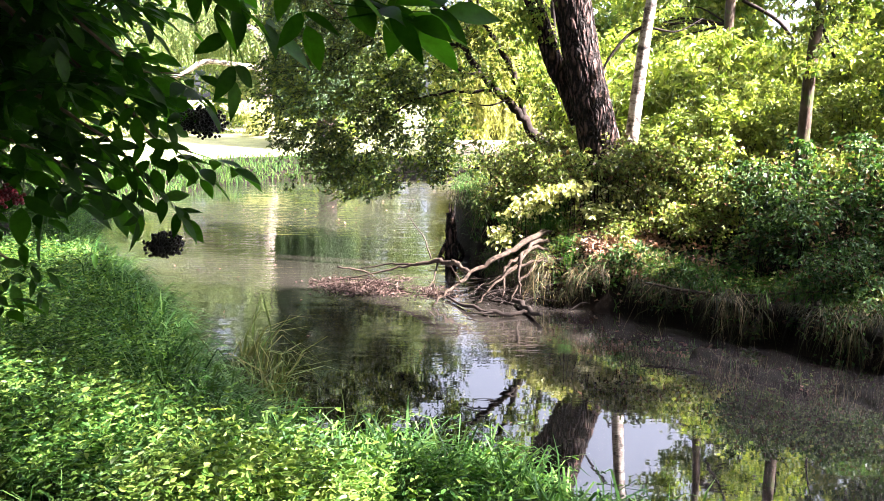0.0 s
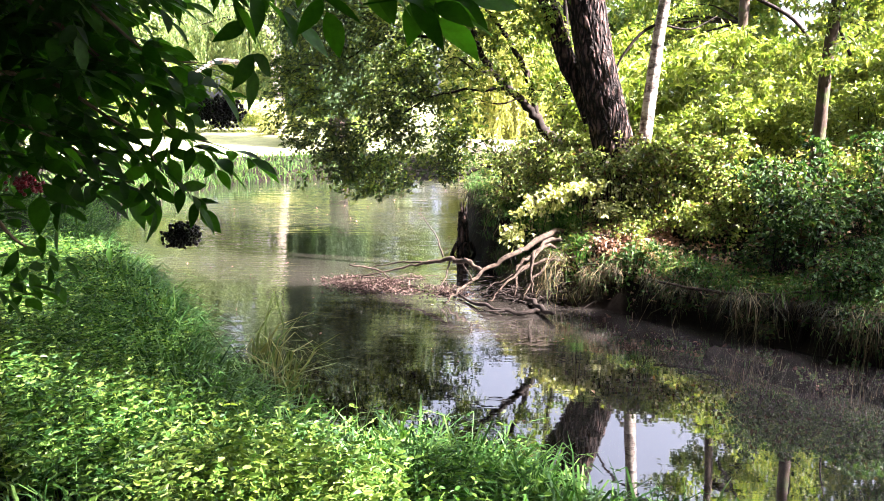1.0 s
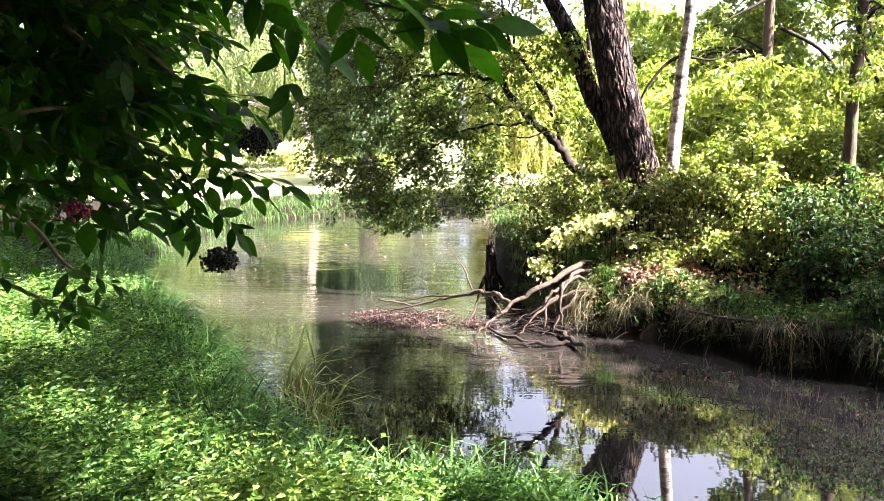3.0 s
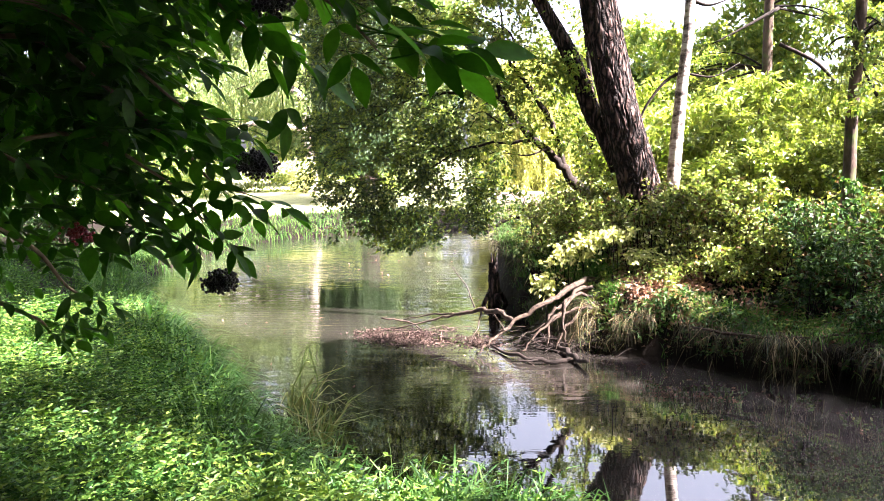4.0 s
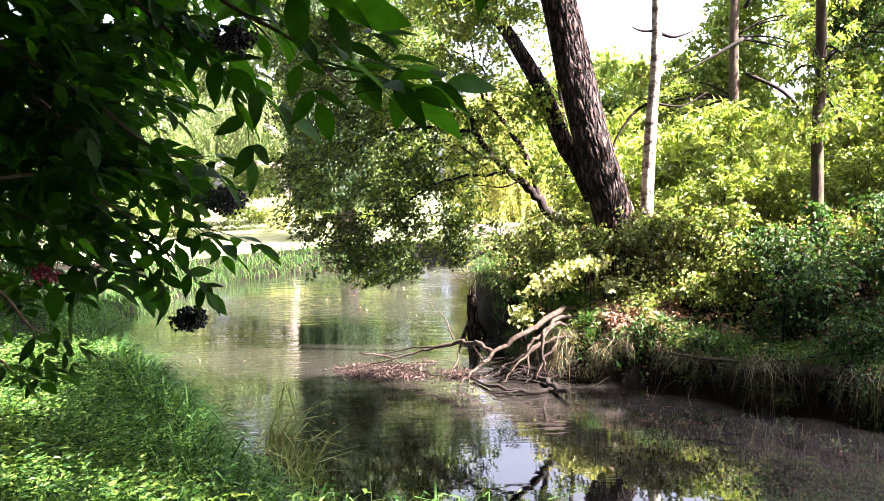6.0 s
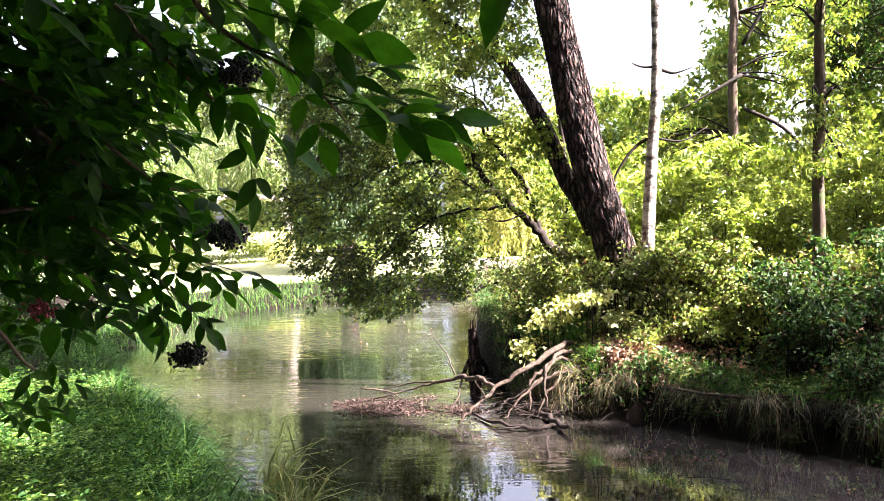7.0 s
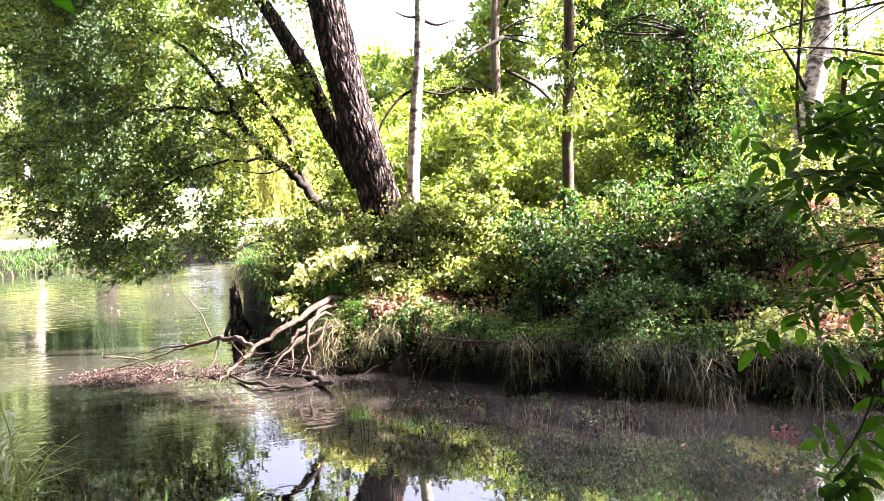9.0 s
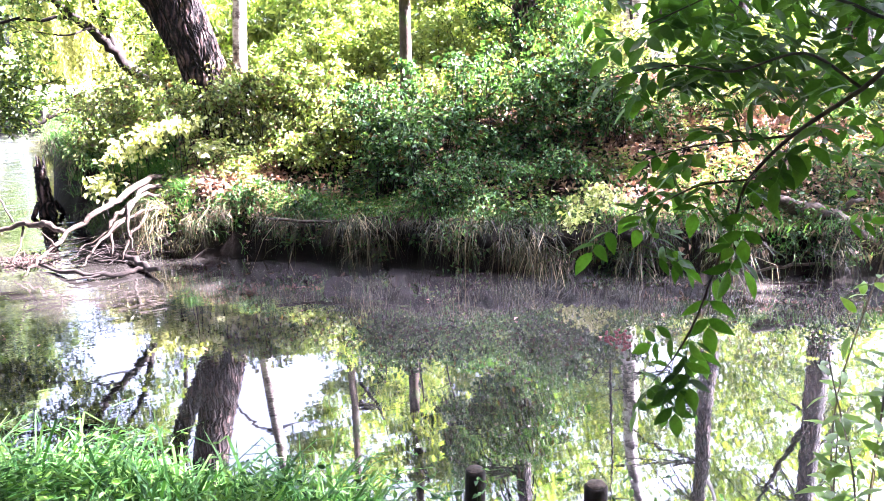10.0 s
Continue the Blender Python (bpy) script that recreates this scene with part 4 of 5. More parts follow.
        out.append(((x, y, on_ground(x, y) + rg.uniform(low, high)), (r * rg.uniform(0.9, 1.4), r, r * rg.uniform(0.6, 1.0))))
    return out


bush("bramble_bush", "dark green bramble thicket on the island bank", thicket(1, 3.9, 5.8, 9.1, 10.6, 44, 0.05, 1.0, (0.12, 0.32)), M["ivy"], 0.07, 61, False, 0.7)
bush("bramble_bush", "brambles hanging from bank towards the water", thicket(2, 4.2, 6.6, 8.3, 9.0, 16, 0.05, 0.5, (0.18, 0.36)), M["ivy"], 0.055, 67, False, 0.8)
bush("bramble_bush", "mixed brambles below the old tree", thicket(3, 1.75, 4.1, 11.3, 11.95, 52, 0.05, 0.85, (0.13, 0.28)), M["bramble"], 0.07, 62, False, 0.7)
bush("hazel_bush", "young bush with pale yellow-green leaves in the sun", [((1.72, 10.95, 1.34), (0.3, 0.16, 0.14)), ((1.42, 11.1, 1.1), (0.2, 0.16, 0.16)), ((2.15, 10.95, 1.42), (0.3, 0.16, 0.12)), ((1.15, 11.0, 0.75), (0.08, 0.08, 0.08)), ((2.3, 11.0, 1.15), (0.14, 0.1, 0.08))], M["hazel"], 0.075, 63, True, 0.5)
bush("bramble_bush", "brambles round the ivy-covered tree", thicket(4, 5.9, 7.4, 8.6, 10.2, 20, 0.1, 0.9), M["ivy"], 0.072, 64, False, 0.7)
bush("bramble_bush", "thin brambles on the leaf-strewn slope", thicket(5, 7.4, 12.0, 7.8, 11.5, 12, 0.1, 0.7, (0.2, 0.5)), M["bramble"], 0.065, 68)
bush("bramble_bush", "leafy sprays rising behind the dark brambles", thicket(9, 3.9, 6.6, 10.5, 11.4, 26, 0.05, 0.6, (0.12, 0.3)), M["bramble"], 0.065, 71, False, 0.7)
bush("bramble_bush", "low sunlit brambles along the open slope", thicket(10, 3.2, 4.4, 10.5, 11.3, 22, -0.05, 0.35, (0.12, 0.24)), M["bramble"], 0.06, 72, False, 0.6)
bush("ivy_patch", "low ivy creeping over the slope", thicket(8, 6.6, 11.0, 6.6, 10.0, 24, -0.05, 0.25, (0.14, 0.34)), M["ivy"], 0.06, 70)
bush("bank_bush", "small green sprays over the sunny foot of the slope", thicket(14, 1.8, 3.1, 10.75, 11.3, 17, -0.06, 0.14, (0.07, 0.15)), M["bramble"], 0.055, 75, False, 0.8)
# sun patch on the brambles, painted by giving this bush the palest leaves
bush("sun_patch_bush", "low bush by the water, its sun patch put into pale leaves", [((5.75, 7.85, 0.62), (0.3, 0.2, 0.22)), ((6.0, 7.75, 0.72), (0.2, 0.2, 0.2)), ((5.6, 7.75, 0.45), (0.2, 0.12, 0.12))], M["hazel"], 0.055, 65, False, 0.9)


def edge_lobes(seed, first, last, n, size):
    """Small lobes along the brink of the island bank."""
    rg = np.random.default_rng(seed)
    line = curve(np.c_[SHORE[first:last], np.zeros(last - first)], 20)
    out = []
    for i in rg.integers(0, len(line), n):
        x, y = line[i, 0] + rg.uniform(0.05, 0.3), line[i, 1] + rg.uniform(0.1, 0.5)
        r = rg.uniform(*size)
        out.append(((x, y, on_ground(x, y) + rg.uniform(-0.1, 0.22)), (r * 1.3, r, r * 0.8)))
    return out


bush("bank_bush", "bramble and ivy trails creeping over the bank's edge", edge_lobes(12, 32, 40, 46, (0.08, 0.2)), M["ivy"], 0.055, 73, False, 1.0)
# sunlit top of the mound: brambles given the lighter leaf colour
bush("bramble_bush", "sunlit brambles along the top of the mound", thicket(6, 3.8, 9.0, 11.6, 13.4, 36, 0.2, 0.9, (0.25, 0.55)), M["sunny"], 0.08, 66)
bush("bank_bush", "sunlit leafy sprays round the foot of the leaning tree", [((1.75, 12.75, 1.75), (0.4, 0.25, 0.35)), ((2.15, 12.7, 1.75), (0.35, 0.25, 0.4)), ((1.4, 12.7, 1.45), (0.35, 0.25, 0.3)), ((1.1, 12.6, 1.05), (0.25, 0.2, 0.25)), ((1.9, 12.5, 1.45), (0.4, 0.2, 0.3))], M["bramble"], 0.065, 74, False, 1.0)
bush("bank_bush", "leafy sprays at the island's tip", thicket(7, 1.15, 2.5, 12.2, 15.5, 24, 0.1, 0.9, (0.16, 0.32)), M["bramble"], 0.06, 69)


# ---- bank plants ----
def scatter(n, x0, x1, y0, y1, rg, test):
    p = np.stack([rg.uniform(x0, x1, n), rg.uniform(y0, y1, n), np.zeros(n)], 1)
    d, w = shore(p)
    p = p[test(p, d, w)]
    p[:, 2] = height(p)
    return p


rg = np.random.default_rng(71)
near_view = lambda p, d, w: (w < NEAR) & (d > 0.02) & (d < 7)


def tufts(geo, at, per, tall, width, rg, lean=(0, 0, 0), droop=0.6):
    """Tufts of grass: the blades of each spread from one root."""
    n = len(at)
    off = rg.normal(size=(n, per, 3)) * [0.055, 0.055, 0]
    pos = (at[:, None] + off).reshape(-1, 3)
    pos[:, 2] = np.repeat(at[:, 2], per) - 0.01
    own = np.repeat(rg.normal(size=(n, 3)) * [0.25, 0.25, 0], per, axis=0)
    size = np.repeat(rg.uniform(0.6, 1.25, n), per)
    for k in range(3):
        m = np.arange(len(pos)) % 3 == k
        blades(geo, pos[m], tall * (0.8, 1.0, 1.2)[k], width, rg, lean=np.asarray(lean) + own[m] + off.reshape(-1, 3)[m] * 6, spread=0.22, droop=droop * (0.8, 1.0, 1.25)[k])


g = Geo()
p = scatter(9000, -10, 5, 1.7, 16, rg, lambda p, d, w: near_view(p, d, w) & (d < 0.35 + rg.uniform(0, 0.5, len(p))) & (p[:, 0] < 1.75))
tufts(g, p[:620], 24, 0.48, 0.018, rg, (0.15, -0.1, 0))
p = scatter(9000, -4.2, -0.6, 4.8, 11, rg, lambda p, d, w: near_view(p, d, w) & (d < 0.55))
tufts(g, p[:240], 24, 0.54, 0.021, rg, (0.35, -0.15, 0), 0.7)
p = scatter(12000, -11, 5, 1.7, 18, rg, lambda p, d, w: near_view(p, d, w) & (wave(p[:, 0], p[:, 1], 1.9, 0.3) > -0.2) & (p[:, 0] < 1.8))
tufts(g, p[:400], 20, 0.36, 0.014, rg)
p = scatter(6000, 0.6, 5, 1.7, 5.4, rg, lambda p, d, w: near_view(p, d, w) & (d < 1.6))
p = p[(p[:, 0] < 1.7) | (rg.uniform(0, 1, len(p)) < 0.35)]
tufts(g, p[p[:, 0] < 1.7][:330], 26, 0.38, 0.014, rg, (-0.1, 0.1, 0), 0.9)
tufts(g, p[p[:, 0] > 1.7][:150], 26, 0.22, 0.009, rg, (-0.1, 0.1, 0), 0.9)
p = scatter(8000, -11, 5, 1.7, 18, rg, near_view)
blades(g, p, 0.2, 0.009, rg, spread=0.6, droop=0.5)
p = scatter(26000, -9, 6, -3, 2.1, rg, lambda p, d, w: (w < NEAR) & (d > 0.05) & (rg.uniform(0, 1, len(p)) < np.clip(0.25 + 0.35 * wave(p[:, 0], p[:, 1], 1.5, 0.6) + 0.3 * (p[:, 1] - 1.0), 0.03, 1)))
blades(g, p, 0.2, 0.009, rg, spread=0.7, droop=0.6)
tagged(new("bank_grass", g.mesh("bank_grass", M["grass"], False)), "lush green grass along the near bank", "grass", kind="stuff")


def herbs(name, label, pos, mat, rg, tall, ln, pairs=5):
    """Upright herbs: a stem each and pairs of leaves up it."""
    n = len(pos)
    h = tall * rg.uniform(0.5, 1.2, n)
    tip = pos + np.stack([rg.normal(size=n) * 0.25 * h, rg.normal(size=n) * 0.25 * h, h], 1)
    g = Geo()
    side = unit(rg.normal(size=(n, 3)) * [1, 1, 0]) * 0.003
    v = np.stack([pos - side, pos + side, tip], 1).reshape(-1, 3)
    g.add(v, np.arange(n)[:, None] * 3 + [0, 1, 2])
    for k in range(pairs):
        s = 0.3 + 0.7 * k / (pairs - 1)
        th = rg.uniform(0, 6.28, n)
        out = np.stack([np.cos(th), np.sin(th), np.full(n, 0.25)], 1)
        at = pos + (tip - pos) * s
        for sg in (1, -1):
            leaves(g, at, ln * (1.15 - 0.5 * s), ln * 0.5 * (1.15 - 0.5 * s), rg, axis=out * [sg, sg, 1], spread=0.35, six=True)
    return tagged(new(name, g.mesh(name, mat, False)), label, "plants", kind="stuff")


p = scatter(30000, -9, 5, 1.8, 15, rg, lambda p, d, w: near_view(p, d, w) & (d > 0.1) & (rg.uniform(0, 1, len(p)) < np.clip(9 / p[:, 1] ** 1.2, 0.15, 1)) & (wave(p[:, 0], p[:, 1], 1.3, 0.4) > -0.9) & ((p[:, 0] < 1.6) | (rg.uniform(0, 1, len(p)) < 0.3)))
herbs("bank_herbs", "nettles and low leafy herbs covering the near bank", p[:14000], M["herb"], rg, 0.4, 0.052, 6)
for mat, n, tall, ln in (("herb", 2600, 0.42, 0.07), ("pale_herb", 1500, 0.4, 0.06)):
    p = scatter(16000, -5.5, -0.4, 4.2, 10.5, rg, lambda p, d, w: near_view(p, d, w) & (d > 0.3) & (d < 3.2) & (wave(p[:, 0], p[:, 1], 2.4, 0.9 + n) > -0.6))
    herbs("nettle_bed", "dense nettles and broad-leaved herbs on the shaded bank", p[:n], M[mat], rg, tall, ln, 6)
# sunlit patch of the bank, put into the pale colour of these herbs
p = scatter(16000, -1.5, 0.5, 3.3, 4.7, rg, lambda p, d, w: near_view(p, d, w) & (((p[:, 0] + 0.45) / 0.75) ** 2 + ((p[:, 1] - 3.95) / 0.42) ** 2 < 0.8 + 0.3 * wave(p[:, 0], p[:, 1], 6.0)))
herbs("sun_patch_herbs", "taller herbs on the near bank, a sun patch put into their pale leaves", p[:400], M["pale_herb"], rg, 0.5, 0.062, 7)


def bank_sod():
    """The turf edge that stands out over the undercut bank."""
    rg = np.random.default_rng(73)
    line = SHORE[34:38]
    c = curve(np.c_[line, np.zeros(len(line))], 24)
    tg = unit(np.gradient(c, axis=0))
    inw = np.stack([-tg[:, 1], tg[:, 0], np.zeros(len(c))], 1)
    inw *= np.sign(shore(c + inw * 0.3)[0] - shore(c - inw * 0.3)[0])[:, None]
    edge = 0.02 + 0.2 * np.interp(np.arange(len(c)), np.arange(0, len(c) + 7, 7), rg.normal(size=len(np.arange(0, len(c) + 7, 7)))) * 0.6
    rows = []
    for off, dz in ((0.55, 0.03), (0.3, 0.03), (0.1, 0.02), (0.0, -0.02), (0.0, -0.08), (0.12, -0.12), (0.4, -0.16)):
        q = c + inw * (off + edge[:, None] * (1 if off < 0.2 else 0))
        back = c + inw * max(off, 0.32)
        q[:, 2] = height(back) + dz + rg.normal(size=len(c)) * 0.02 + 0.05 * wave(c[:, 0], c[:, 1], 5.3, 0.3)
        rows.append(q)
    v = np.stack(rows, 1)
    n, k = len(c), len(rows)
    i, j = np.meshgrid(np.arange(n - 1), np.arange(k - 1), indexing="ij")
    a = (i * k + j).ravel()
    g = Geo().add(v.reshape(-1, 3), np.stack([a, a + 1, a + k + 1, a + k], 1))
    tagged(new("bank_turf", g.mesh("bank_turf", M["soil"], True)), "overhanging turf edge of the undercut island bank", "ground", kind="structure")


bank_sod()
g = Geo()
c = scatter(60000, 0.1, 12, 3, 21, rg, lambda p, d, w: (w >= FAR) & (d > 0.0) & (d < 0.22))[:2100]
e = 0.05
slope = np.stack([shore(c + [e, 0, 0])[0] - shore(c - [e, 0, 0])[0], shore(c + [0, e, 0])[0] - shore(c - [0, e, 0])[0], np.zeros(len(c))], 1) / (2 * e)
inner = c + slope * 0.2
c[:, 2] = height(inner) + 0.01
clump = wave(c[:, 0], c[:, 1], 4.3, 0.9) + 0.6 * wave(c[:, 0], c[:, 1], 9.1, 2.0)
for q, sl, cl in zip(c, slope, clump):
    if cl < (0.25 if q[0] > 4.5 else -0.1) or (q[0] > 6.4 and rg.uniform() > 0.55):
        continue
    if q[1] > 11.3 and rg.uniform() > 0.45:
        continue
    if q[0] < 3.3 and rg.uniform() > 0.7:
        continue
    n = int(rg.integers(5, 24))
    at = q + rg.normal(size=(n, 3)) * [0.05, 0.05, 0.012]
    out = -sl + rg.normal(size=3) * [0.5, 0.5, 0]
    big = 1.1 if 3.9 < q[0] < 6.4 else (1.15 if q[0] < 3.9 else 0.85)
    big = 0.55 if q[1] > 11.3 else big
    hanging(g, at, np.tile(out, (n, 1)), (0.12 + 0.5 * rg.uniform(0.0, 1.0) ** 2 + 0.45 * max(0.0, cl) * rg.uniform(0.3, 1.0)) * big, 0.0055 + 0.004 * rg.uniform(), rg)
keep = clump > -0.2
q = np.repeat(c[keep], 4, axis=0)
q = q + rg.normal(size=q.shape) * [0.07, 0.07, 0] + np.repeat(slope[keep], 4, axis=0) * rg.uniform(-0.05, 0.3, (len(q), 1)) + [0, 0, 0.02]
blades(g, q, 0.22, 0.007, rg, lean=(-0.2, -0.4, 0), spread=0.6, droop=0.8)
for q, sl in zip(c[::12], slope[::12]):
    n = int(rg.integers(2, 5))
    for k in range(n):
        a = q + rg.normal(size=3) * [0.05, 0.05, 0] - [0, 0, 0.06]
        b = a - sl * rg.uniform(0.0, 0.1) + rg.normal(size=3) * [0.06, 0.06, 0] - [0, 0, rg.uniform(0.12, 0.34)]
        tube(g, [a, (a + b) / 2 - sl * 0.03 + rg.normal(size=3) * 0.02, b], [0.006, 0.003], 4)
tagged(new("hanging_grass", g.mesh("hanging_grass", M["straw"], False)), "dry and green grass hanging over the undercut island bank", "grass", kind="stuff")
g = Geo()
p = scatter(70000, 0.1, 14, 3, 22, rg, lambda p, d, w: (w >= FAR) & (d > 0.1) & (d < 1.8) & ~((p[:, 0] > 1.3) & (p[:, 0] < 2.5) & (p[:, 1] > 10.0) & (d > 0.3) & (d < 0.7)))
p = p[wave(p[:, 0], p[:, 1], 3.4, 0.5) > -0.3]
blades(g, p[:9000], 0.22, 0.009, rg, spread=0.6, droop=0.6)
p = scatter(60000, 2.8, 6.2, 7, 11, rg, lambda p, d, w: (w >= FAR) & (d > 0.2) & (d < 0.9) & (wave(p[:, 0], p[:, 1], 3.0, 0.2) > -0.6))
p[:, 2] += 0.02
blades(g, p[:3000], 0.2, 0.009, rg, spread=0.6, droop=0.7)
c = c[(c[:, 0] > 3.3) | (rg.uniform(0, 1, len(c)) < 0.3) | (c[:, 1] > 11.3)]
slope = np.stack([shore(c + [e, 0, 0])[0] - shore(c - [e, 0, 0])[0], shore(c + [0, e, 0])[0] - shore(c - [0, e, 0])[0], np.zeros(len(c))], 1) / (2 * e)
q = np.repeat(c, 4, axis=0) + rg.normal(size=(4 * len(c), 3)) * [0.08, 0.08, 0] + np.repeat(slope, 4, axis=0) * rg.uniform(-0.08, 0.35, (4 * len(c), 1)) + [0, 0, 0.05]
blades(g, q, 0.18, 0.008, rg, lean=(-0.1, -0.3, 0), spread=0.6, droop=0.8)
p = scatter(9000, 0.6, 2.1, 10.5, 13.2, rg, lambda p, d, w: (w >= FAR) & (d > 0.08) & (wave(p[:, 0], p[:, 1], 3.0, 0.2) > -0.7))
tufts(g, p[p[:, 1] > 11.0][:150], 18, 0.34, 0.012, rg, (-0.2, -0.2, 0))
tufts(g, p[p[:, 1] <= 11.0][:60], 16, 0.14, 0.009, rg, (-0.1, -0.2, 0))
tagged(new("island_grass", g.mesh("island_grass", M["grass"], False)), "short grass on the island slope", "grass", kind="stuff")
p = scatter(30000, 0.4, 14, 4, 16, rg, lambda p, d, w: (w >= FAR) & (d > 0.2) & (wave(p[:, 0], p[:, 1], 2.2, 0.7) > -0.2) & ~((p[:, 0] > 1.3) & (p[:, 0] < 2.6) & (p[:, 1] > 10.1) & (p[:, 1] < 10.6)))
herbs("island_herbs", "low herbs and seedlings on the island ground", p[:4500], M["bramble"], rg, 0.22, 0.06, 4)
g = Geo()
p = scatter(60000, 0.5, 13, 4, 15, rg, lambda p, d, w: (w >= FAR) & (d > 0.2))
leaves(g, p[:26000] + [0, 0, 0.02], 0.08, 0.055, rg, axis=(0, 0, 0), up=(0, 0, 2))
p = scatter(5000, 1.3, 3.2, 9.3, 11.2, rg, lambda p, d, w: (w >= FAR) & (d > 0.3))
leaves(g, p + [0, 0, 0.02], 0.075, 0.05, rg, axis=(0, 0, 0), up=(0, 0, 2))
p = scatter(40000, 6.6, 12, 6, 11.5, rg, lambda p, d, w: (w >= FAR) & (d > 0.4))
leaves(g, p[:12000] + [0, 0, 0.03], 0.085, 0.06, rg, axis=(0, 0, 0), up=(0, 0, 1.2))
tagged(new("leaf_litter", g.mesh("leaf_litter", M["litter"], False)), "brown fallen leaves on the island ground", "leaves", kind="stuff")
g = Geo()
p = scatter(30000, -14, 3, 14, 36, rg, lambda p, d, w: (w >= NEAR - 1) & (w < FAR) & (d > 0) & (d < 2.4) & (p[:, 0] < -2.2))
blades(g, p[:9000], 0.32, 0.02, rg, spread=0.5, droop=0.6)
p = scatter(40000, -14, 3, 14, 36, rg, lambda p, d, w: (w >= NEAR - 1) & (w < FAR) & (d > -0.15) & (d < 0.6) & (p[:, 0] < -1.5))
p[:, 2] = np.maximum(p[:, 2], 0)
blades(g, p[:7000], 0.36, 0.02, rg, spread=0.5, droop=0.7)
tagged(new("far_bank_grass", g.mesh("far_bank_grass", M["far_grass"], False)), "tall grass fringe along the far bank", "grass", kind="stuff")


# ---- dead wood ----
def dead_branch(label, pts, radii, twigs=(), mat="dead", name="fallen_branch", cat="branch"):
    at = pts[0]
    b = thing(name, at, label, cat)
    rg = np.random.default_rng(int(abs(at[0] * 1000)))
    def crook(line, steps, r):
        c = curve(line, steps)
        c[1:-1] += rg.normal(size=(len(c) - 2, 3)) * min(0.016, 0.5 * max(r))
        return c

    under(part("stem", tube(Geo(), crook(pts, 4, radii), radii, 9, 0.14, rg), M[mat]), b)
    for tp, tr in twigs:
        under(part("twig", tube(Geo(), crook(tp, 4, tr), tr, 6, 0.08, rg), M[mat]), b)
    return b


dead_branch("bleached fallen branch reaching from bank into the water", [(2.0, 11.3, 0.62), (1.69, 11.0, 0.8), (1.25, 10.55, 0.66), (1.01, 10.4, 0.56), (0.68, 10.3, 0.37), (0.38, 10.1, 0.18), (0.2, 10.0, 0.02)], [0.035, 0.038, 0.036, 0.032, 0.025, 0.017, 0.008],
            [([(1.95, 11.1, 0.6), (1.6, 10.8, 0.72), (1.3, 10.5, 0.55), (1.15, 10.4, 0.42), (1.1, 10.3, 0.2), (1.12, 10.25, 0.0)], [0.034, 0.032, 0.028, 0.022, 0.016, 0.01]),
             ([(1.8, 10.95, 0.62), (1.5, 10.65, 0.62), (1.2, 10.35, 0.42), (0.95, 10.2, 0.22), (0.75, 10.1, 0.03)], [0.022, 0.024, 0.02, 0.014, 0.008]),
             ([(1.9, 10.8, 0.55), (1.62, 10.55, 0.5), (1.35, 10.3, 0.3), (1.2, 10.15, 0.05)], [0.02, 0.022, 0.018, 0.01]),
             ([(1.7, 10.5, 0.5), (1.5, 10.45, 0.5), (1.15, 10.35, 0.36), (0.85, 10.35, 0.2)], [0.016, 0.018, 0.014, 0.006]),
             ([(1.35, 10.5, 0.6), (1.3, 10.3, 0.35), (1.32, 10.2, 0.12)], [0.02, 0.015, 0.008]),
             ([(0.55, 10.2, 0.28), (0.5, 10.0, 0.42), (0.42, 9.95, 0.55)], [0.012, 0.008, 0.004])])
dead_branch("bleached forked branch lying over the water", [(0.68, 10.3, 0.38), (0.45, 10.5, 0.46), (0.2, 10.7, 0.45), (-0.14, 10.9, 0.36), (-0.46, 11.0, 0.25), (-1.0, 11.1, 0.10)], [0.028, 0.034, 0.03, 0.02, 0.014, 0.008],
            [([(0.16, 10.7, 0.48), (0.04, 10.75, 0.78), (-0.18, 10.8, 1.06)], [0.012, 0.008, 0.004]),
             ([(-0.14, 10.9, 0.36), (-0.5, 11.25, 0.28), (-0.9, 11.4, 0.16)], [0.016, 0.012, 0.006]),
             ([(0.25, 10.68, 0.44), (0.2, 10.5, 0.25), (0.1, 10.35, 0.1)], [0.014, 0.01, 0.006])])
dead_branch("thin pale stick on the floating raft", [(-1.2, 11.3, 0.22), (-0.84, 11.3, 0.16), (-0.6, 11.2, 0.06)], [0.012, 0.013, 0.008])
dead_branch("dark dead limb jutting from the island over the water", [(1.6, 15.4, 1.45), (1.1, 15.4, 1.38), (0.7, 15.4, 1.28), (0.25, 15.3, 1.1)], [0.055, 0.052, 0.045, 0.025],
            [([(0.95, 15.4, 1.38), (0.9, 15.35, 1.6), (0.75, 15.3, 1.85)], [0.014, 0.01, 0.005]), ([(0.95, 15.4, 1.4), (1.02, 15.35, 1.65), (0.95, 15.3, 1.9)], [0.012, 0.008, 0.004])], "branch", "dead_limb")
dead_branch("dark half-sunk branch curving through the water", [(1.12, 10.25, 0.06), (1.28, 10.14, 0.05), (1.40, 9.75, 0.05), (1.50, 9.38, 0.10)], [0.032, 0.034, 0.032, 0.026],
            [([(1.42, 9.7, 0.05), (1.27, 9.66, 0.04), (0.97, 9.57, 0.05), (0.62, 9.9, 0.05), (0.36, 10.4, 0.04)], [0.024, 0.026, 0.028, 0.024, 0.016]),
             ([(1.0, 9.6, 0.05), (0.8, 9.55, 0.06), (0.62, 9.62, 0.03)], [0.014, 0.012, 0.008])], "branch")


# stump-like column added to stand for the dark steep edge of the bank
def build_bank_edge():
    rg = np.random.default_rng(84)
    x, y = 0.44, 13.35
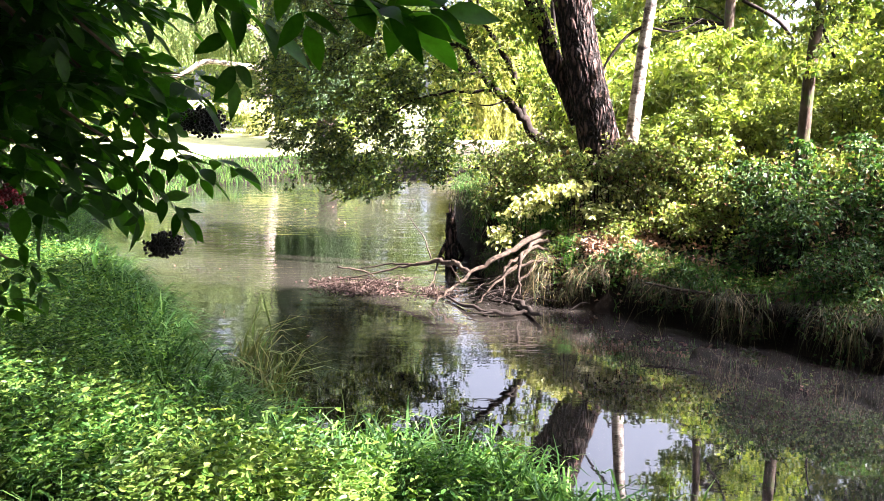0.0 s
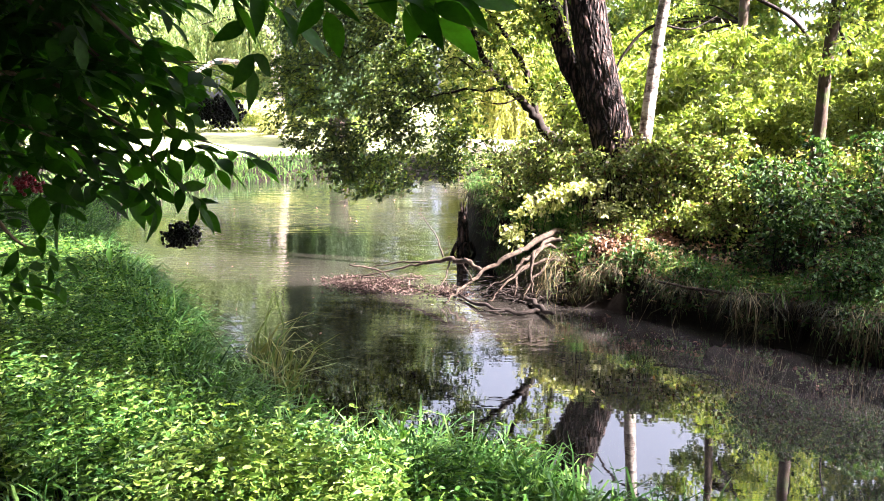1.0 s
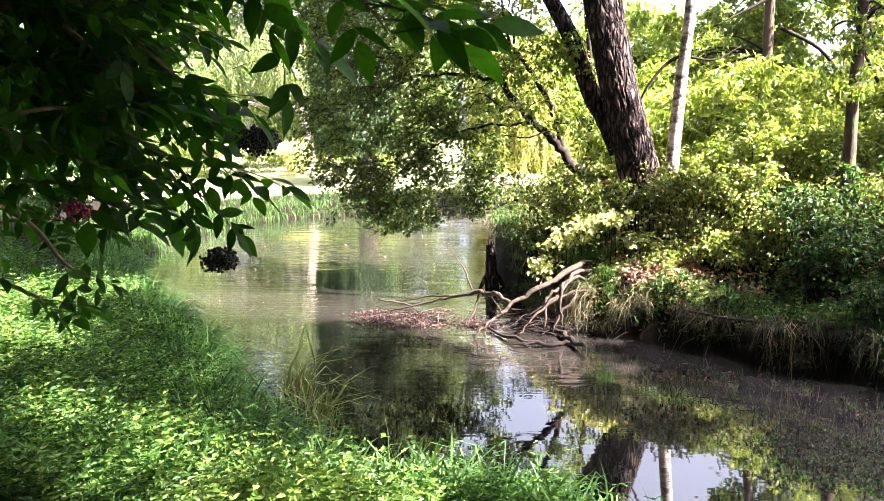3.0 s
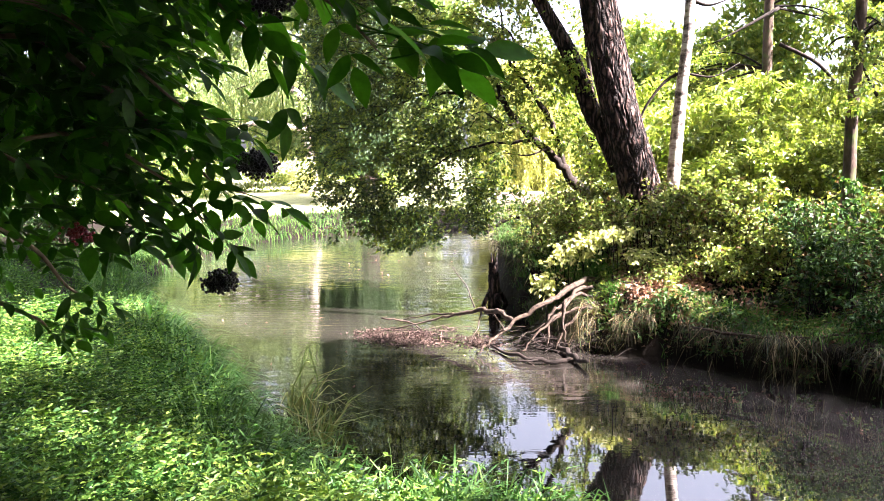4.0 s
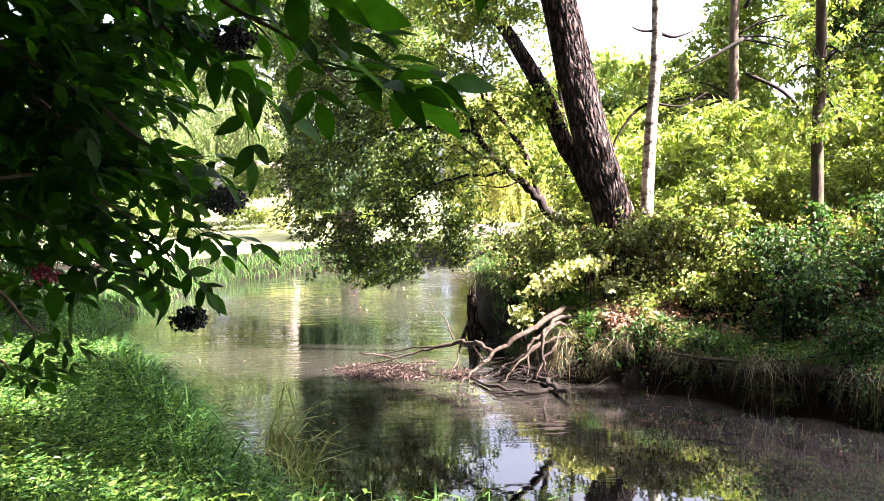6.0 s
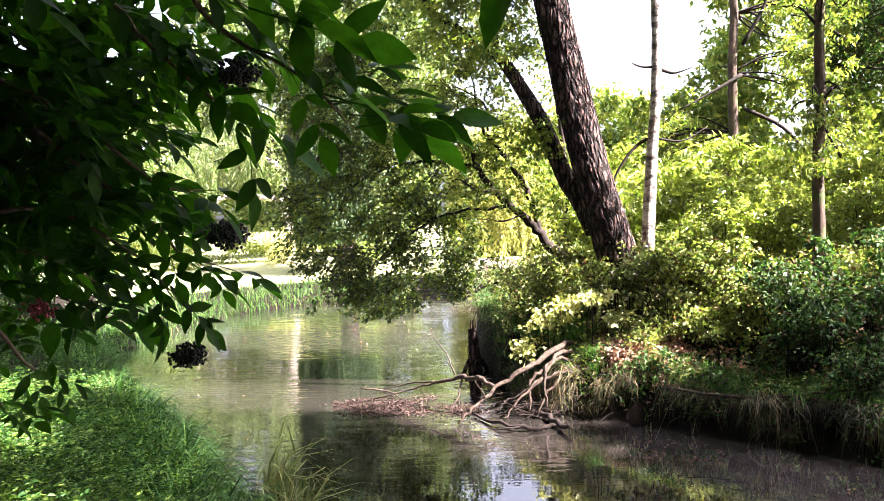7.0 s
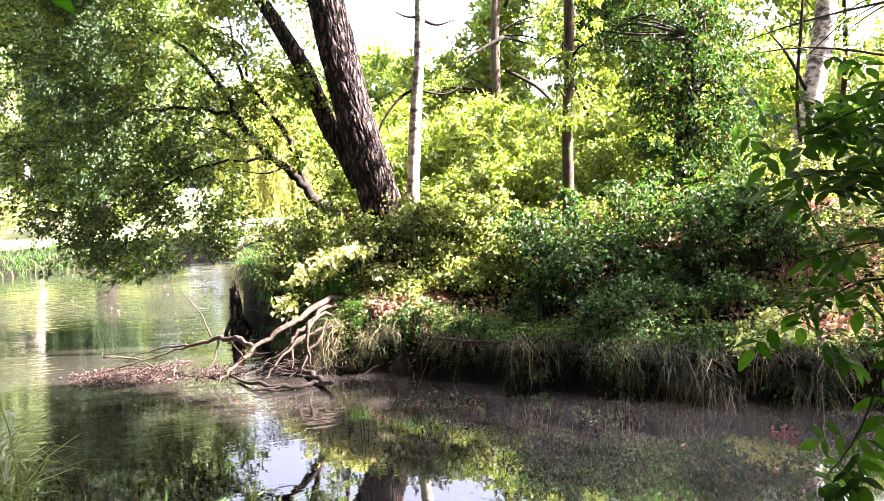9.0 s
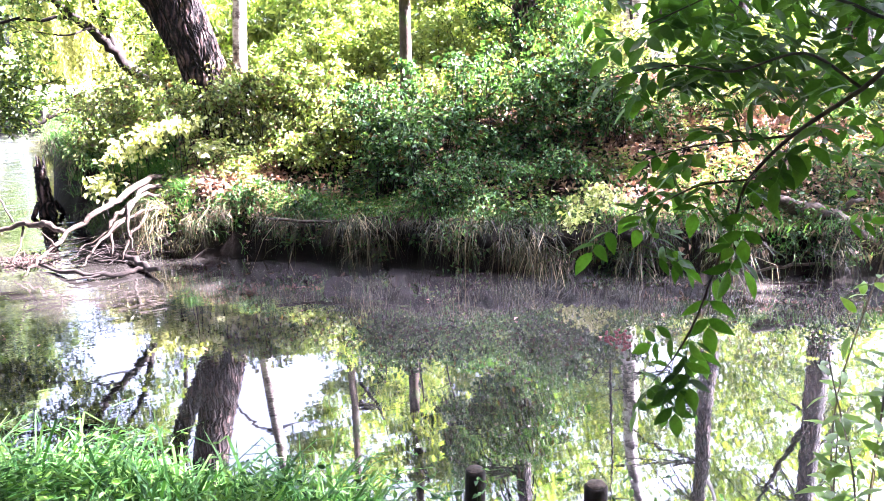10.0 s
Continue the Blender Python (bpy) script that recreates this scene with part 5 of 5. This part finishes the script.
    st = thing("stump", (x, y, -0.3), "dark column added for the steep bank edge at the island's tip", "stump")
    pts = [(x, y, -0.3), (x - 0.01, y, 0.2), (x - 0.02, y, 0.5), (x - 0.03, y + 0.02, 0.72)]
    under(part("trunk", tube(Geo(), curve(pts, 7), [0.13, 0.1, 0.085, 0.07], 14, 0.16, rg), M["bark"]), st)
    for a in (0.3, 1.9, 3.4, 5.0):
        q = np.array([math.cos(a), math.sin(a), 0]) * 0.09
        under(part("root", tube(Geo(), curve([(x + q[0], y + q[1], 0.2), (x + q[0] * 2, y + q[1] * 2, 0.05), (x + q[0] * 3.2, y + q[1] * 3.2, -0.15)], 4), [0.05, 0.035, 0.02], 8, 0.1, rg), M["bark"]), st)
    for a in (0.9, 2.6, 4.4):
        q = np.array([math.cos(a), math.sin(a), 0]) * 0.06
        under(part("splinter", tube(Geo(), [(x + q[0] * 0.8, y + q[1] * 0.8, 0.7), (x + q[0], y + q[1], 0.88)], [0.025, 0.006], 6, 0.1, rg), M["bark"]), st)


build_bank_edge()
g = Geo()
rg = np.random.default_rng(83)
for i in range(190):
    c = np.array([1.45 + rg.normal() * 0.42, 10.5 + rg.normal() * 0.22, 0.0])
    c[2] = max(on_ground(c[0], c[1]), 0) + abs(rg.normal()) * 0.08 + 0.02
    dv = unit(np.array([0.8, 0.3, 0.2]) + rg.normal(size=3) * [0.9, 0.6, 0.12]) * rg.uniform(0.06, 0.24)
    m = c + rg.normal(size=3) * 0.035
    tube(g, curve([c - dv, m, c + dv], 3), [0.007, 0.005, 0.002], 5)
tagged(new("brushwood", g.mesh("brushwood", M["branch"], True)), "tangle of thin dead twigs where the fallen branch meets the bank", "twigs", kind="stuff")
g = Geo()
rg = np.random.default_rng(81)
for i in range(30):
    cx = rg.uniform(-1.45, 0.35)
    cy = 10.95 - 0.18 * (cx + 0.5) + rg.normal() * 0.28 * (1.0 if cx < -0.2 else 0.5)
    n = int(rg.integers(20, 70))
    at = np.stack([cx + rg.normal(size=n) * 0.15, cy + rg.normal(size=n) * 0.09, 0.005 + 0.012 * rg.uniform(0, 1, n)], 1)
    leaves(g, at, 0.05, 0.03, rg, axis=(0, 0, 0), up=(0, 0, 5))
    for k in range(int(rg.integers(3, 8))):
        c = np.array([cx + rg.normal() * 0.15, cy + rg.normal() * 0.1, 0.014])
        dv = unit(rg.normal(size=3) * [1, 0.7, 0.05]) * rg.uniform(0.04, 0.22)
        tube(g, curve([c - dv, c + rg.normal(size=3) * [0.03, 0.03, 0.01], c + dv], 3), [0.005, 0.002], 4)
tagged(new("driftwood_pile", g.mesh("driftwood_pile", M["raft"], False)), "raft of brown twigs and leaves floating on the water", "driftwood", kind="stuff")


# ---- elder in front ----
def leaflet(geo, base, axis, up, ln, wd, rg, droop=0.13, fold=0.22):
    base, axis = np.asarray(base, float), unit(np.asarray(axis, float))
    side = unit(np.cross(axis, up))
    nor = np.cross(side, axis)
    st = np.array([0, 0.12, 0.3, 0.5, 0.7, 0.87, 1.0])
    wp = np.array([0.03, 0.55, 0.95, 1.0, 0.74, 0.34, 0.0]) * wd / 2
    v = []
    for s, w in zip(st, wp):
        c = base + axis * ln * s - nor * droop * ln * s * s
        v += [c + side * w + nor * fold * w, c, c - side * w + nor * fold * w]
    q = []
    for i in range(len(st) - 1):
        a = 3 * i
        q += [[a, a + 1, a + 4, a + 3], [a + 1, a + 2, a + 5, a + 4]]
    geo.add(v, q)


def elder_leaf(seed, mat):
    """One compound leaf along +x: a stalk with two pairs of leaflets and one at the end."""
    rg = np.random.default_rng(seed)
    g = Geo()
    ln = 0.19
    stalk = [(0, 0, 0), (ln * 0.5, 0, 0.004), (ln, 0, -0.012)]
    tube(g, curve(stalk, 3), [0.002, 0.0012], 5)
    up = np.array([0, 0, 1.0])
    for s in (0.45, 0.85):
        for sg in (1, -1):
            ax = np.array([0.55, sg * 0.9, -0.12]) + rg.normal(size=3) * 0.12
            leaflet(g, (ln * s, 0, 0.002), ax, up + rg.normal(size=3) * 0.25, rg.uniform(0.09, 0.122), rg.uniform(0.037, 0.047), rg, 0.2)
    leaflet(g, (ln, 0, -0.012), np.array([1, 0, -0.2]) + rg.normal(size=3) * 0.08, up + rg.normal(size=3) * 0.2, rg.uniform(0.105, 0.13), 0.056, rg)
    return g.mesh("leaf", M[mat], True)


ELDER = [elder_leaf(100 + i, "elder") for i in range(7)]
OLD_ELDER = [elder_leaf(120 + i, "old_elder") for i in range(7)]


def put_leaf(parent, at, direction, rg, size=1.0, roll=0.5, kinds=ELDER, tilt=0.12):
    d = Vector(direction).normalized()
    q = d.to_track_quat("X", "Z")
    m = Matrix.Translation(at) @ q.to_matrix().to_4x4() @ Matrix.Rotation(tilt + rg.normal() * roll * 1.4, 4, "X") @ Matrix.Scale(size, 4)
    ob = new("leaf", kinds[int(rg.integers(len(kinds)))])
    ob.parent = parent
    ob.matrix_world = m
    ob.matrix_parent_inverse = Matrix.Translation(parent.location).inverted()
    ob.matrix_basis = m
    return ob


def berry_cluster(parent, at, size, count, mat, rg, hang, label, br=0.0043):
    g = Geo()
    ring = np.array([(0, 0, 1), *[(0.894 * math.cos(k * 1.2566), 0.894 * math.sin(k * 1.2566), 0.447) for k in range(5)],
                     *[(0.894 * math.cos(k * 1.2566 + 0.628), 0.894 * math.sin(k * 1.2566 + 0.628), -0.447) for k in range(5)], (0, 0, -1)])
    f = [[0, 1 + k, 1 + (k + 1) % 5] for k in range(5)] + [[1 + k, 6 + k, 1 + (k + 1) % 5] for k in range(5)] + [[1 + (k + 1) % 5, 6 + k, 6 + (k + 1) % 5] for k in range(5)] + [[11, 6 + (k + 1) % 5, 6 + k] for k in range(5)]
    at = np.array(at, float)
    stalks = Geo()
    for i in range(count):
        c = at + unit(rg.normal(size=3)) * rg.uniform() ** 0.4 * size * [0.52, 0.52, 0.36] * (0.75 + 0.5 * rg.uniform())
        g.add(c + ring * br * rg.uniform(0.8, 1.2), f)
        if i % 6 == 0:
            tube(stalks, [at + [0, 0, size * 0.8], (at + c) / 2 + [0, 0, size * 0.3], c], [0.0012, 0.0008], 4)
    tube(stalks, curve([hang, (np.array(hang) + at) / 2 + [0.01, 0, 0.01], at + [0, 0, size * 0.75]], 4), [0.0026, 0.002], 5)
    cl = under(part("umbel", g, mat, None, label, kind="stuff"), parent)
    s = part("stalk", stalks, M["red_berry"])
    s.parent = cl
    s.matrix_parent_inverse = Matrix.Translation(parent.location).inverted()
    return cl


def elder(base, stems, label, seed, step, fill=(), size=1.0, kinds=ELDER, bark="twig", tilt=0.12, roll=0.36):
    rg = np.random.default_rng(seed)
    b = thing("elder_bush", base, label, "bush")
    for pts, rr in stems:
        c = curve(pts, 6)
        under(part("stem", tube(Geo(), c, rr, 8, 0.03, rg), M[bark]), b)
    for pts, n, lift, big in step:
        c = curve(pts, 10)
        for k in np.linspace(0.12, 1.0, n):
            i = int(k * (len(c) - 1))
            t = unit(c[min(i + 1, len(c) - 1)] - c[max(i - 1, 0)])
            d = t * 0.55 + rg.normal(size=3) * [0.4, 0.4, 0.28] + [0.3, 0, -0.16 + lift]
            put_leaf(b, c[i], d, rg, size * big * rg.uniform(0.8, 1.15), roll, kinds, tilt)
    for c, r, n in fill:
        for k in range(n):
            put_leaf(b, np.array(c) + rg.normal(size=3) * r, rg.normal(size=3) * [0.4, 0.5, 0.25] + [0.9, -0.1, -0.3], rg, size * 0.68 * rg.uniform(0.75, 1.2), roll, kinds, tilt)
    return b


E1 = [(-0.75, 1.6, 2.75), (-0.5, 1.95, 3.02), (-0.293, 2.157, 2.988), (-0.241, 2.198, 2.925), (-0.196, 2.24, 2.875), (-0.132, 2.288, 2.811), (-0.072, 2.326, 2.76)]
E2 = [(-0.6, 1.5, 2.9), (-0.3, 1.75, 3.06), (-0.076, 1.904, 2.996), (-0.03, 1.975, 2.904), (0.019, 2.036, 2.859), (0.087, 2.094, 2.823), (0.142, 2.135, 2.781), (0.184, 2.171, 2.73)]
E2A = [(0.142, 2.135, 2.781), (0.165, 2.155, 2.755), (0.19, 2.172, 2.735)]
E2B = [(0.15, 2.14, 2.77), (0.184, 2.171, 2.73), (0.205, 2.2, 2.71)]
E2C = [(-0.076, 1.904, 2.996), (-0.01, 1.95, 2.95), (0.05, 2.0, 2.91)]
E3 = [(-0.9, 2.0, 2.75), (-0.6, 2.2, 2.86), (-0.422, 2.32, 2.746), (-0.343, 2.389, 2.662), (-0.294, 2.424, 2.616), (-0.218, 2.474, 2.61)]
E4 = [(-0.95, 2.0, 2.7), (-0.65, 2.3, 2.8), (-0.494, 2.403, 2.68), (-0.392, 2.46, 2.574), (-0.345, 2.504, 2.518), (-0.302, 2.531, 2.453), (-0.233, 2.576, 2.421)]
E5 = [(-0.9, 2.1, 2.45), (-0.6, 2.35, 2.58), (-0.41, 2.431, 2.48), (-0.344, 2.458, 2.41), (-0.317, 2.487, 2.352)]
E6 = [(-0.85, 1.75, 2.3), (-0.65, 1.95, 2.42), (-0.514, 2.046, 2.356), (-0.476, 2.116, 2.257), (-0.455, 2.17, 2.215)]
E7 = [(-0.8, 1.65, 2.2), (-0.6, 1.85, 2.3), (-0.454, 1.945, 2.229), (-0.435, 1.98, 2.19)]
E8 = [(-0.9, 1.9, 2.5), (-0.7, 2.05, 2.58), (-0.551, 2.148, 2.503), (-0.467, 2.199, 2.465), (-0.427, 2.276, 2.424), (-0.4, 2.342, 2.368)]
def elder_body(parent, blobs, seed):
    """The dense inside of the bush, behind the leaves that can be told apart."""
    rg = np.random.default_rng(seed)
    g = Geo()
    for c, r, n in blobs:
        p = np.array(c) + rg.normal(size=(n, 3)) * r
        leaves(g, p, 0.1, 0.042, rg, axis=(0.4, 0, -0.3), up=(0, 0, 1.0), six=True)
    return under(part("inner_foliage", g, M["elder"], None, "shaded leaves deep in the bush", kind="stuff"), parent)


TRUNKS = [([(-0.95, 1.35, on_ground(-0.95, 1.35) - 0.03), (-0.98, 1.45, 1.6), (-0.75, 1.6, 2.78)], [0.032, 0.026, 0.012]), ([(-0.98, 1.45, 1.6), (-1.0, 1.75, 2.2), (-0.93, 2.02, 2.74)], [0.024, 0.018, 0.01]),
          ([(-0.96, 1.4, 1.4), (-0.9, 1.6, 1.95), (-0.83, 1.72, 2.3)], [0.02, 0.015, 0.009]), ([(-0.98, 1.45, 1.6), (-0.8, 1.45, 2.3), (-0.6, 1.5, 2.9)], [0.02, 0.015, 0.009]), ([(-1.0, 1.7, 2.1), (-0.96, 1.9, 2.3), (-0.9, 2.1, 2.46)], [0.014, 0.012, 0.008])]
bush_l = elder((-0.95, 1.35, on_ground(-0.95, 1.35)), TRUNKS + [(E1, [0.012, 0.006, 0.004, 0.002]), (E2, [0.01, 0.006, 0.004, 0.002]), (E2A, [0.002, 0.0012]), (E2B, [0.002, 0.0012]), (E2C, [0.003, 0.0015]), (E3, [0.008, 0.004, 0.002]),
                                             (E4, [0.01, 0.005, 0.0025]), (E5, [0.008, 0.004, 0.002]), (E6, [0.009, 0.005, 0.002]), (E7, [0.008, 0.004, 0.002]), (E8, [0.008, 0.004, 0.002])],
               "elder bush with broad green leaves and hanging black berries", 91,
               [(E1, 14, -0.02, 0.82), (E2[2:7], 5, 0.1, 0.95), (E2A, 3, 0.55, 1.2), (E2B, 2, 0.4, 1.0), (E2C, 4, 0.5, 1.2), (E3, 12, 0.0, 0.72), (E4, 14, -0.02, 0.7), (E5, 10, -0.1, 0.66), (E6, 10, -0.05, 0.48), (E7, 6, -0.05, 0.45), (E8, 12, -0.1, 0.66)],
               [((-0.5, 2.38, 2.88), (0.12, 0.14, 0.12), 36), ((-0.58, 2.5, 2.68), (0.1, 0.16, 0.1), 40), ((-0.62, 2.47, 2.47), (0.08, 0.14, 0.09), 30), ((-0.25, 2.4, 3.05), (0.14, 0.14, 0.06), 8), ((-0.72, 2.5, 2.78), (0.08, 0.2, 0.16), 26), ((-0.8, 2.6, 2.5), (0.08, 0.2, 0.1), 16),
                ((-0.8, 2.9, 3.1), (0.22, 0.2, 0.18), 26), ((-0.95, 3.1, 2.8), (0.2, 0.25, 0.2), 36)])
# highest two masses are out of view, added to keep sun off the bush
elder_body(bush_l, [((-1.5, 3.5, 3.1), (0.36, 0.5, 0.33), 800), ((-2.15, 4.3, 2.8), (0.4, 0.5, 0.36), 700), ((-0.9, 2.4, 3.4), (0.45, 0.4, 0.2), 700), ((-0.3, 2.0, 3.6), (0.6, 0.5, 0.15), 400), ((-1.35, 3.2, 2.62), (0.22, 0.35, 0.18), 420), ((-1.1, 2.8, 2.9), (0.18, 0.25, 0.25), 340), ((-0.95, 2.3, 2.95), (0.2, 0.2, 0.15), 160), ((-0.62, 2.75, 3.02), (0.17, 0.12, 0.12), 300), ((-0.72, 2.7, 2.72), (0.1, 0.12, 0.16), 200)], 94)
rg = np.random.default_rng(95)
berry_cluster(bush_l, (-0.171, 2.493, 2.50), 0.10, 440, M["berry"], rg, (-0.2, 2.48, 2.61), "hanging cluster of ripe black elderberries")
berry_cluster(bush_l, (-0.281, 2.482, 2.20), 0.085, 380, M["berry"], rg, (-0.317, 2.487, 2.352), "hanging cluster of ripe black elderberries")
berry_cluster(bush_l, (-0.457, 2.141, 2.36), 0.06, 90, M["red_berry"], rg, (-0.45, 2.2, 2.46), "cluster of unripe red berries")
berry_cluster(bush_l, (0.016, 2.03, 2.80), 0.075, 240, M["berry"], rg, (0.0, 2.01, 2.88), "hanging cluster of ripe black elderberries")

R = [(2.75, 1.7, 2.3), (2.45, 1.9, 2.46), (2.247, 2.075, 2.37), (2.246, 2.199, 2.268), (2.222, 2.333, 2.162), (2.192, 2.412, 2.056), (2.185, 2.437, 1.963), (2.154, 2.46, 1.818), (2.115, 2.468, 1.702), (2.073, 2.484, 1.613), (2.033, 2.506, 1.55)]
R2 = [(2.192, 2.412, 2.056), (2.137, 2.507, 2.032), (2.096, 2.576, 1.986), (2.037, 2.653, 1.936)]
R3 = [(2.246, 2.199, 2.268), (2.234, 2.336, 2.336), (2.195, 2.486, 2.295), (2.153, 2.63, 2.306), (2.095, 2.774, 2.275)]
R4 = [(2.45, 1.9, 2.46), (2.405, 2.217, 2.40), (2.379, 2.376, 2.447), (2.311, 2.564, 2.494), (2.191, 2.785, 2.405)]
R5 = [(2.222, 2.333, 2.162), (2.196, 2.468, 2.137), (2.152, 2.57, 2.114), (2.1, 2.652, 2.079)]
bush_r = elder((2.85, 1.4, on_ground(2.85, 1.4)), [(R, [0.009, 0.006, 0.005, 0.004, 0.0035, 0.003, 0.0012]), (R2, [0.003, 0.0012]), (R3, [0.004, 0.0015]), (R4, [0.005, 0.002]), (R5, [0.003, 0.0012]), ([(2.85, 1.4, on_ground(2.85, 1.4) - 0.03), (2.88, 1.5, 1.6), (2.75, 1.7, 2.32)], [0.025, 0.018, 0.01])],
               "elder branch with loose leaves and sparse berries", 92, [(R[8:], 13, 0.05, 0.72), (R[6:9], 3, 0.0, 0.8), (R2, 7, 0.0, 0.85), (R3, 14, 0.0, 0.85), (R4, 16, 0.0, 0.9), (R5, 8, 0.0, 0.85), (R[2:7], 8, 0.0, 0.85)],
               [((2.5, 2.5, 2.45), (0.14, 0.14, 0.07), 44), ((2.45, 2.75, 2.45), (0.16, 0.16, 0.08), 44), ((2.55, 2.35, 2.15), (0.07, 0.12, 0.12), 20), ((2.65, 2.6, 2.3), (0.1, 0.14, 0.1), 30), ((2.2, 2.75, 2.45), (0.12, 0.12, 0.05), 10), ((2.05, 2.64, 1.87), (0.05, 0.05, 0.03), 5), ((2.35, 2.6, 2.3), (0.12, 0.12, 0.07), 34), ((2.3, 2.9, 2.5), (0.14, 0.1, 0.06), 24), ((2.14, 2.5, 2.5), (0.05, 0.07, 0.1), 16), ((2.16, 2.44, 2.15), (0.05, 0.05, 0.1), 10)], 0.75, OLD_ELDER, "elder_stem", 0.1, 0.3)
berry_cluster(bush_r, (1.998, 2.604, 1.631), 0.075, 60, M["red_berry"], rg, (2.115, 2.468, 1.702), "sparse cluster of dark red berries")


# ---- posts, snag and tall herbs by the near bank ----
def wooden_post(at, top, r, label):
    rg = np.random.default_rng(int(at[0] * 100))
    z0 = min(on_ground(*at), 0) - 0.3
    b = thing("wooden_post", (at[0], at[1], z0), label, "post", "stakes along the near bank")
    pts = [(at[0], at[1], z0), (at[0] + 0.01, at[1], (z0 + top) / 2), (at[0] + 0.015, at[1] + 0.01, top - 0.012), (at[0] + 0.015, at[1] + 0.01, top)]
    under(part("shaft", tube(Geo(), pts, [r, r, r, r * 0.85], 14, 0.05, rg), M["branch"]), b)
    under(part("cut_end", tube(Geo(), [(at[0] + 0.015, at[1] + 0.01, top), (at[0] + 0.015, at[1] + 0.01, top + 0.004)], [r * 0.82, r * 0.8], 14, 0.04, rg), M["dead"], None, "pale sawn end"), b)


wooden_post((2.36, 4.05), 0.36, 0.05, "short round wooden stake with a pale sawn top in the bank")
wooden_post((2.82, 3.70), 0.34, 0.055, "short dark wooden stake at the water's edge")


def tall_herb(at, lean, n, seed, tall, label, mat):
    """An upright stalk with long narrow leaves all the way up."""
    rg = np.random.default_rng(seed)
    z = on_ground(*at)
    b = thing("willowherb", (at[0], at[1], z), label, "plant", "willowherbs by the bank")
    pts = [np.array([at[0], at[1], z - 0.02]), np.array([at[0] + lean[0] * 0.4, at[1] + lean[1] * 0.4, z + tall * 0.55]), np.array([at[0] + lean[0], at[1] + lean[1], z + tall])]
    pts[1] = pts[1] + rg.normal(size=3) * [0.06, 0.06, 0]
    c = curve(pts, 12)
    under(part("stalk", tube(Geo(), c, [0.005, 0.002], 6), M["twig"]), b)
    for k in range(n):
        f = 0.2 + 0.8 * k / n
        q = c[int(f * (len(c) - 1))]
        th = k * 2.4 + rg.normal() * 0.5
        q = q + rg.normal(size=3) * 0.012
        g = Geo()
        leaflet(g, q, (math.cos(th), math.sin(th), 0.3 + rg.normal() * 0.35), (rg.normal() * 0.4, rg.normal() * 0.4, 1), rg.uniform(0.08, 0.13) * (1.2 - 0.5 * f), 0.027, rg, 0.3, 0.2)
        under(part("leaf", g, mat), b)


for i, (x, y, lx, ly, h) in enumerate(((2.9, 2.5, 0.02, 0.0, 1.4), (2.62, 2.4, -0.02, 0.05, 1.25), (2.52, 2.28, 0.1, 0.0, 1.15), (2.8, 2.4, 0.06, 0.04, 1.3), (2.95, 2.4, 0.03, -0.04, 1.35), (3.1, 2.6, -0.04, 0.03, 1.45), (2.72, 2.5, 0.04, 0.0, 1.0))):
    tall_herb((x, y), (lx, ly), 34, 200 + i, h, "light green willowherb with narrow leaves by the bank", M["pale_herb"])

dead_branch("weathered snag lying on the edge of the island bank", [(7.3, 6.75, 0.75), (7.6, 6.55, 0.62), (7.9, 6.35, 0.52), (8.2, 6.0, 0.2), (8.5, 5.7, 0.02)], [0.05, 0.085, 0.09, 0.08, 0.05],
            [([(7.9, 6.35, 0.55), (8.05, 6.3, 0.66), (8.2, 6.25, 0.70)], [0.04, 0.03, 0.02]), ([(6.9, 6.45, 0.05), (7.3, 6.3, 0.1), (7.8, 6.15, 0.12)], [0.012, 0.018, 0.012])], "dead", "snag", "log")
dead_branch("forked pale stick standing in the shallows", [(5.25, 7.42, -0.05), (5.42, 7.48, 0.12), (5.5, 7.55, 0.38)], [0.022, 0.02, 0.008], [([(5.42, 7.48, 0.12), (5.55, 7.5, 0.3)], [0.012, 0.005])])
dead_branch("long thin stick along the bank", [(2.7, 9.35, 0.5), (3.3, 9.0, 0.47), (4.0, 8.7, 0.55), (4.4, 8.6, 0.62)], [0.014, 0.018, 0.014, 0.006])

rg = np.random.default_rng(301)
g = Geo()
for x, y in ((-1.15, 7.1), (-1.35, 7.5), (-1.05, 6.7), (-1.6, 7.9)):
    n = 20
    at = np.stack([x + rg.normal(size=n) * 0.1, y + rg.normal(size=n) * 0.1, np.full(n, -0.02)], 1)
    blades(g, at, 0.78, 0.018, rg, lean=(0.4, -0.1, 0), spread=0.5, droop=0.8)
tagged(new("reeds", g.mesh("reeds", M["bank_blade"], False)), "dry reeds and grass leaning out of the water's edge", "reeds", kind="stuff")
g = Geo()
p = np.stack([rg.uniform(-6, 7, 400), rg.uniform(5.5, 26, 400), np.full(400, 0.006)], 1)
p = p[shore(p)[0] < -0.3][:90]
leaves(g, p, 0.06, 0.035, rg, axis=(0, 0, 0), up=(0, 0, 5))
tagged(new("floating_leaves", g.mesh("floating_leaves", M["litter"], False)), "small fallen leaves floating on the pond", "leaves", kind="stuff")
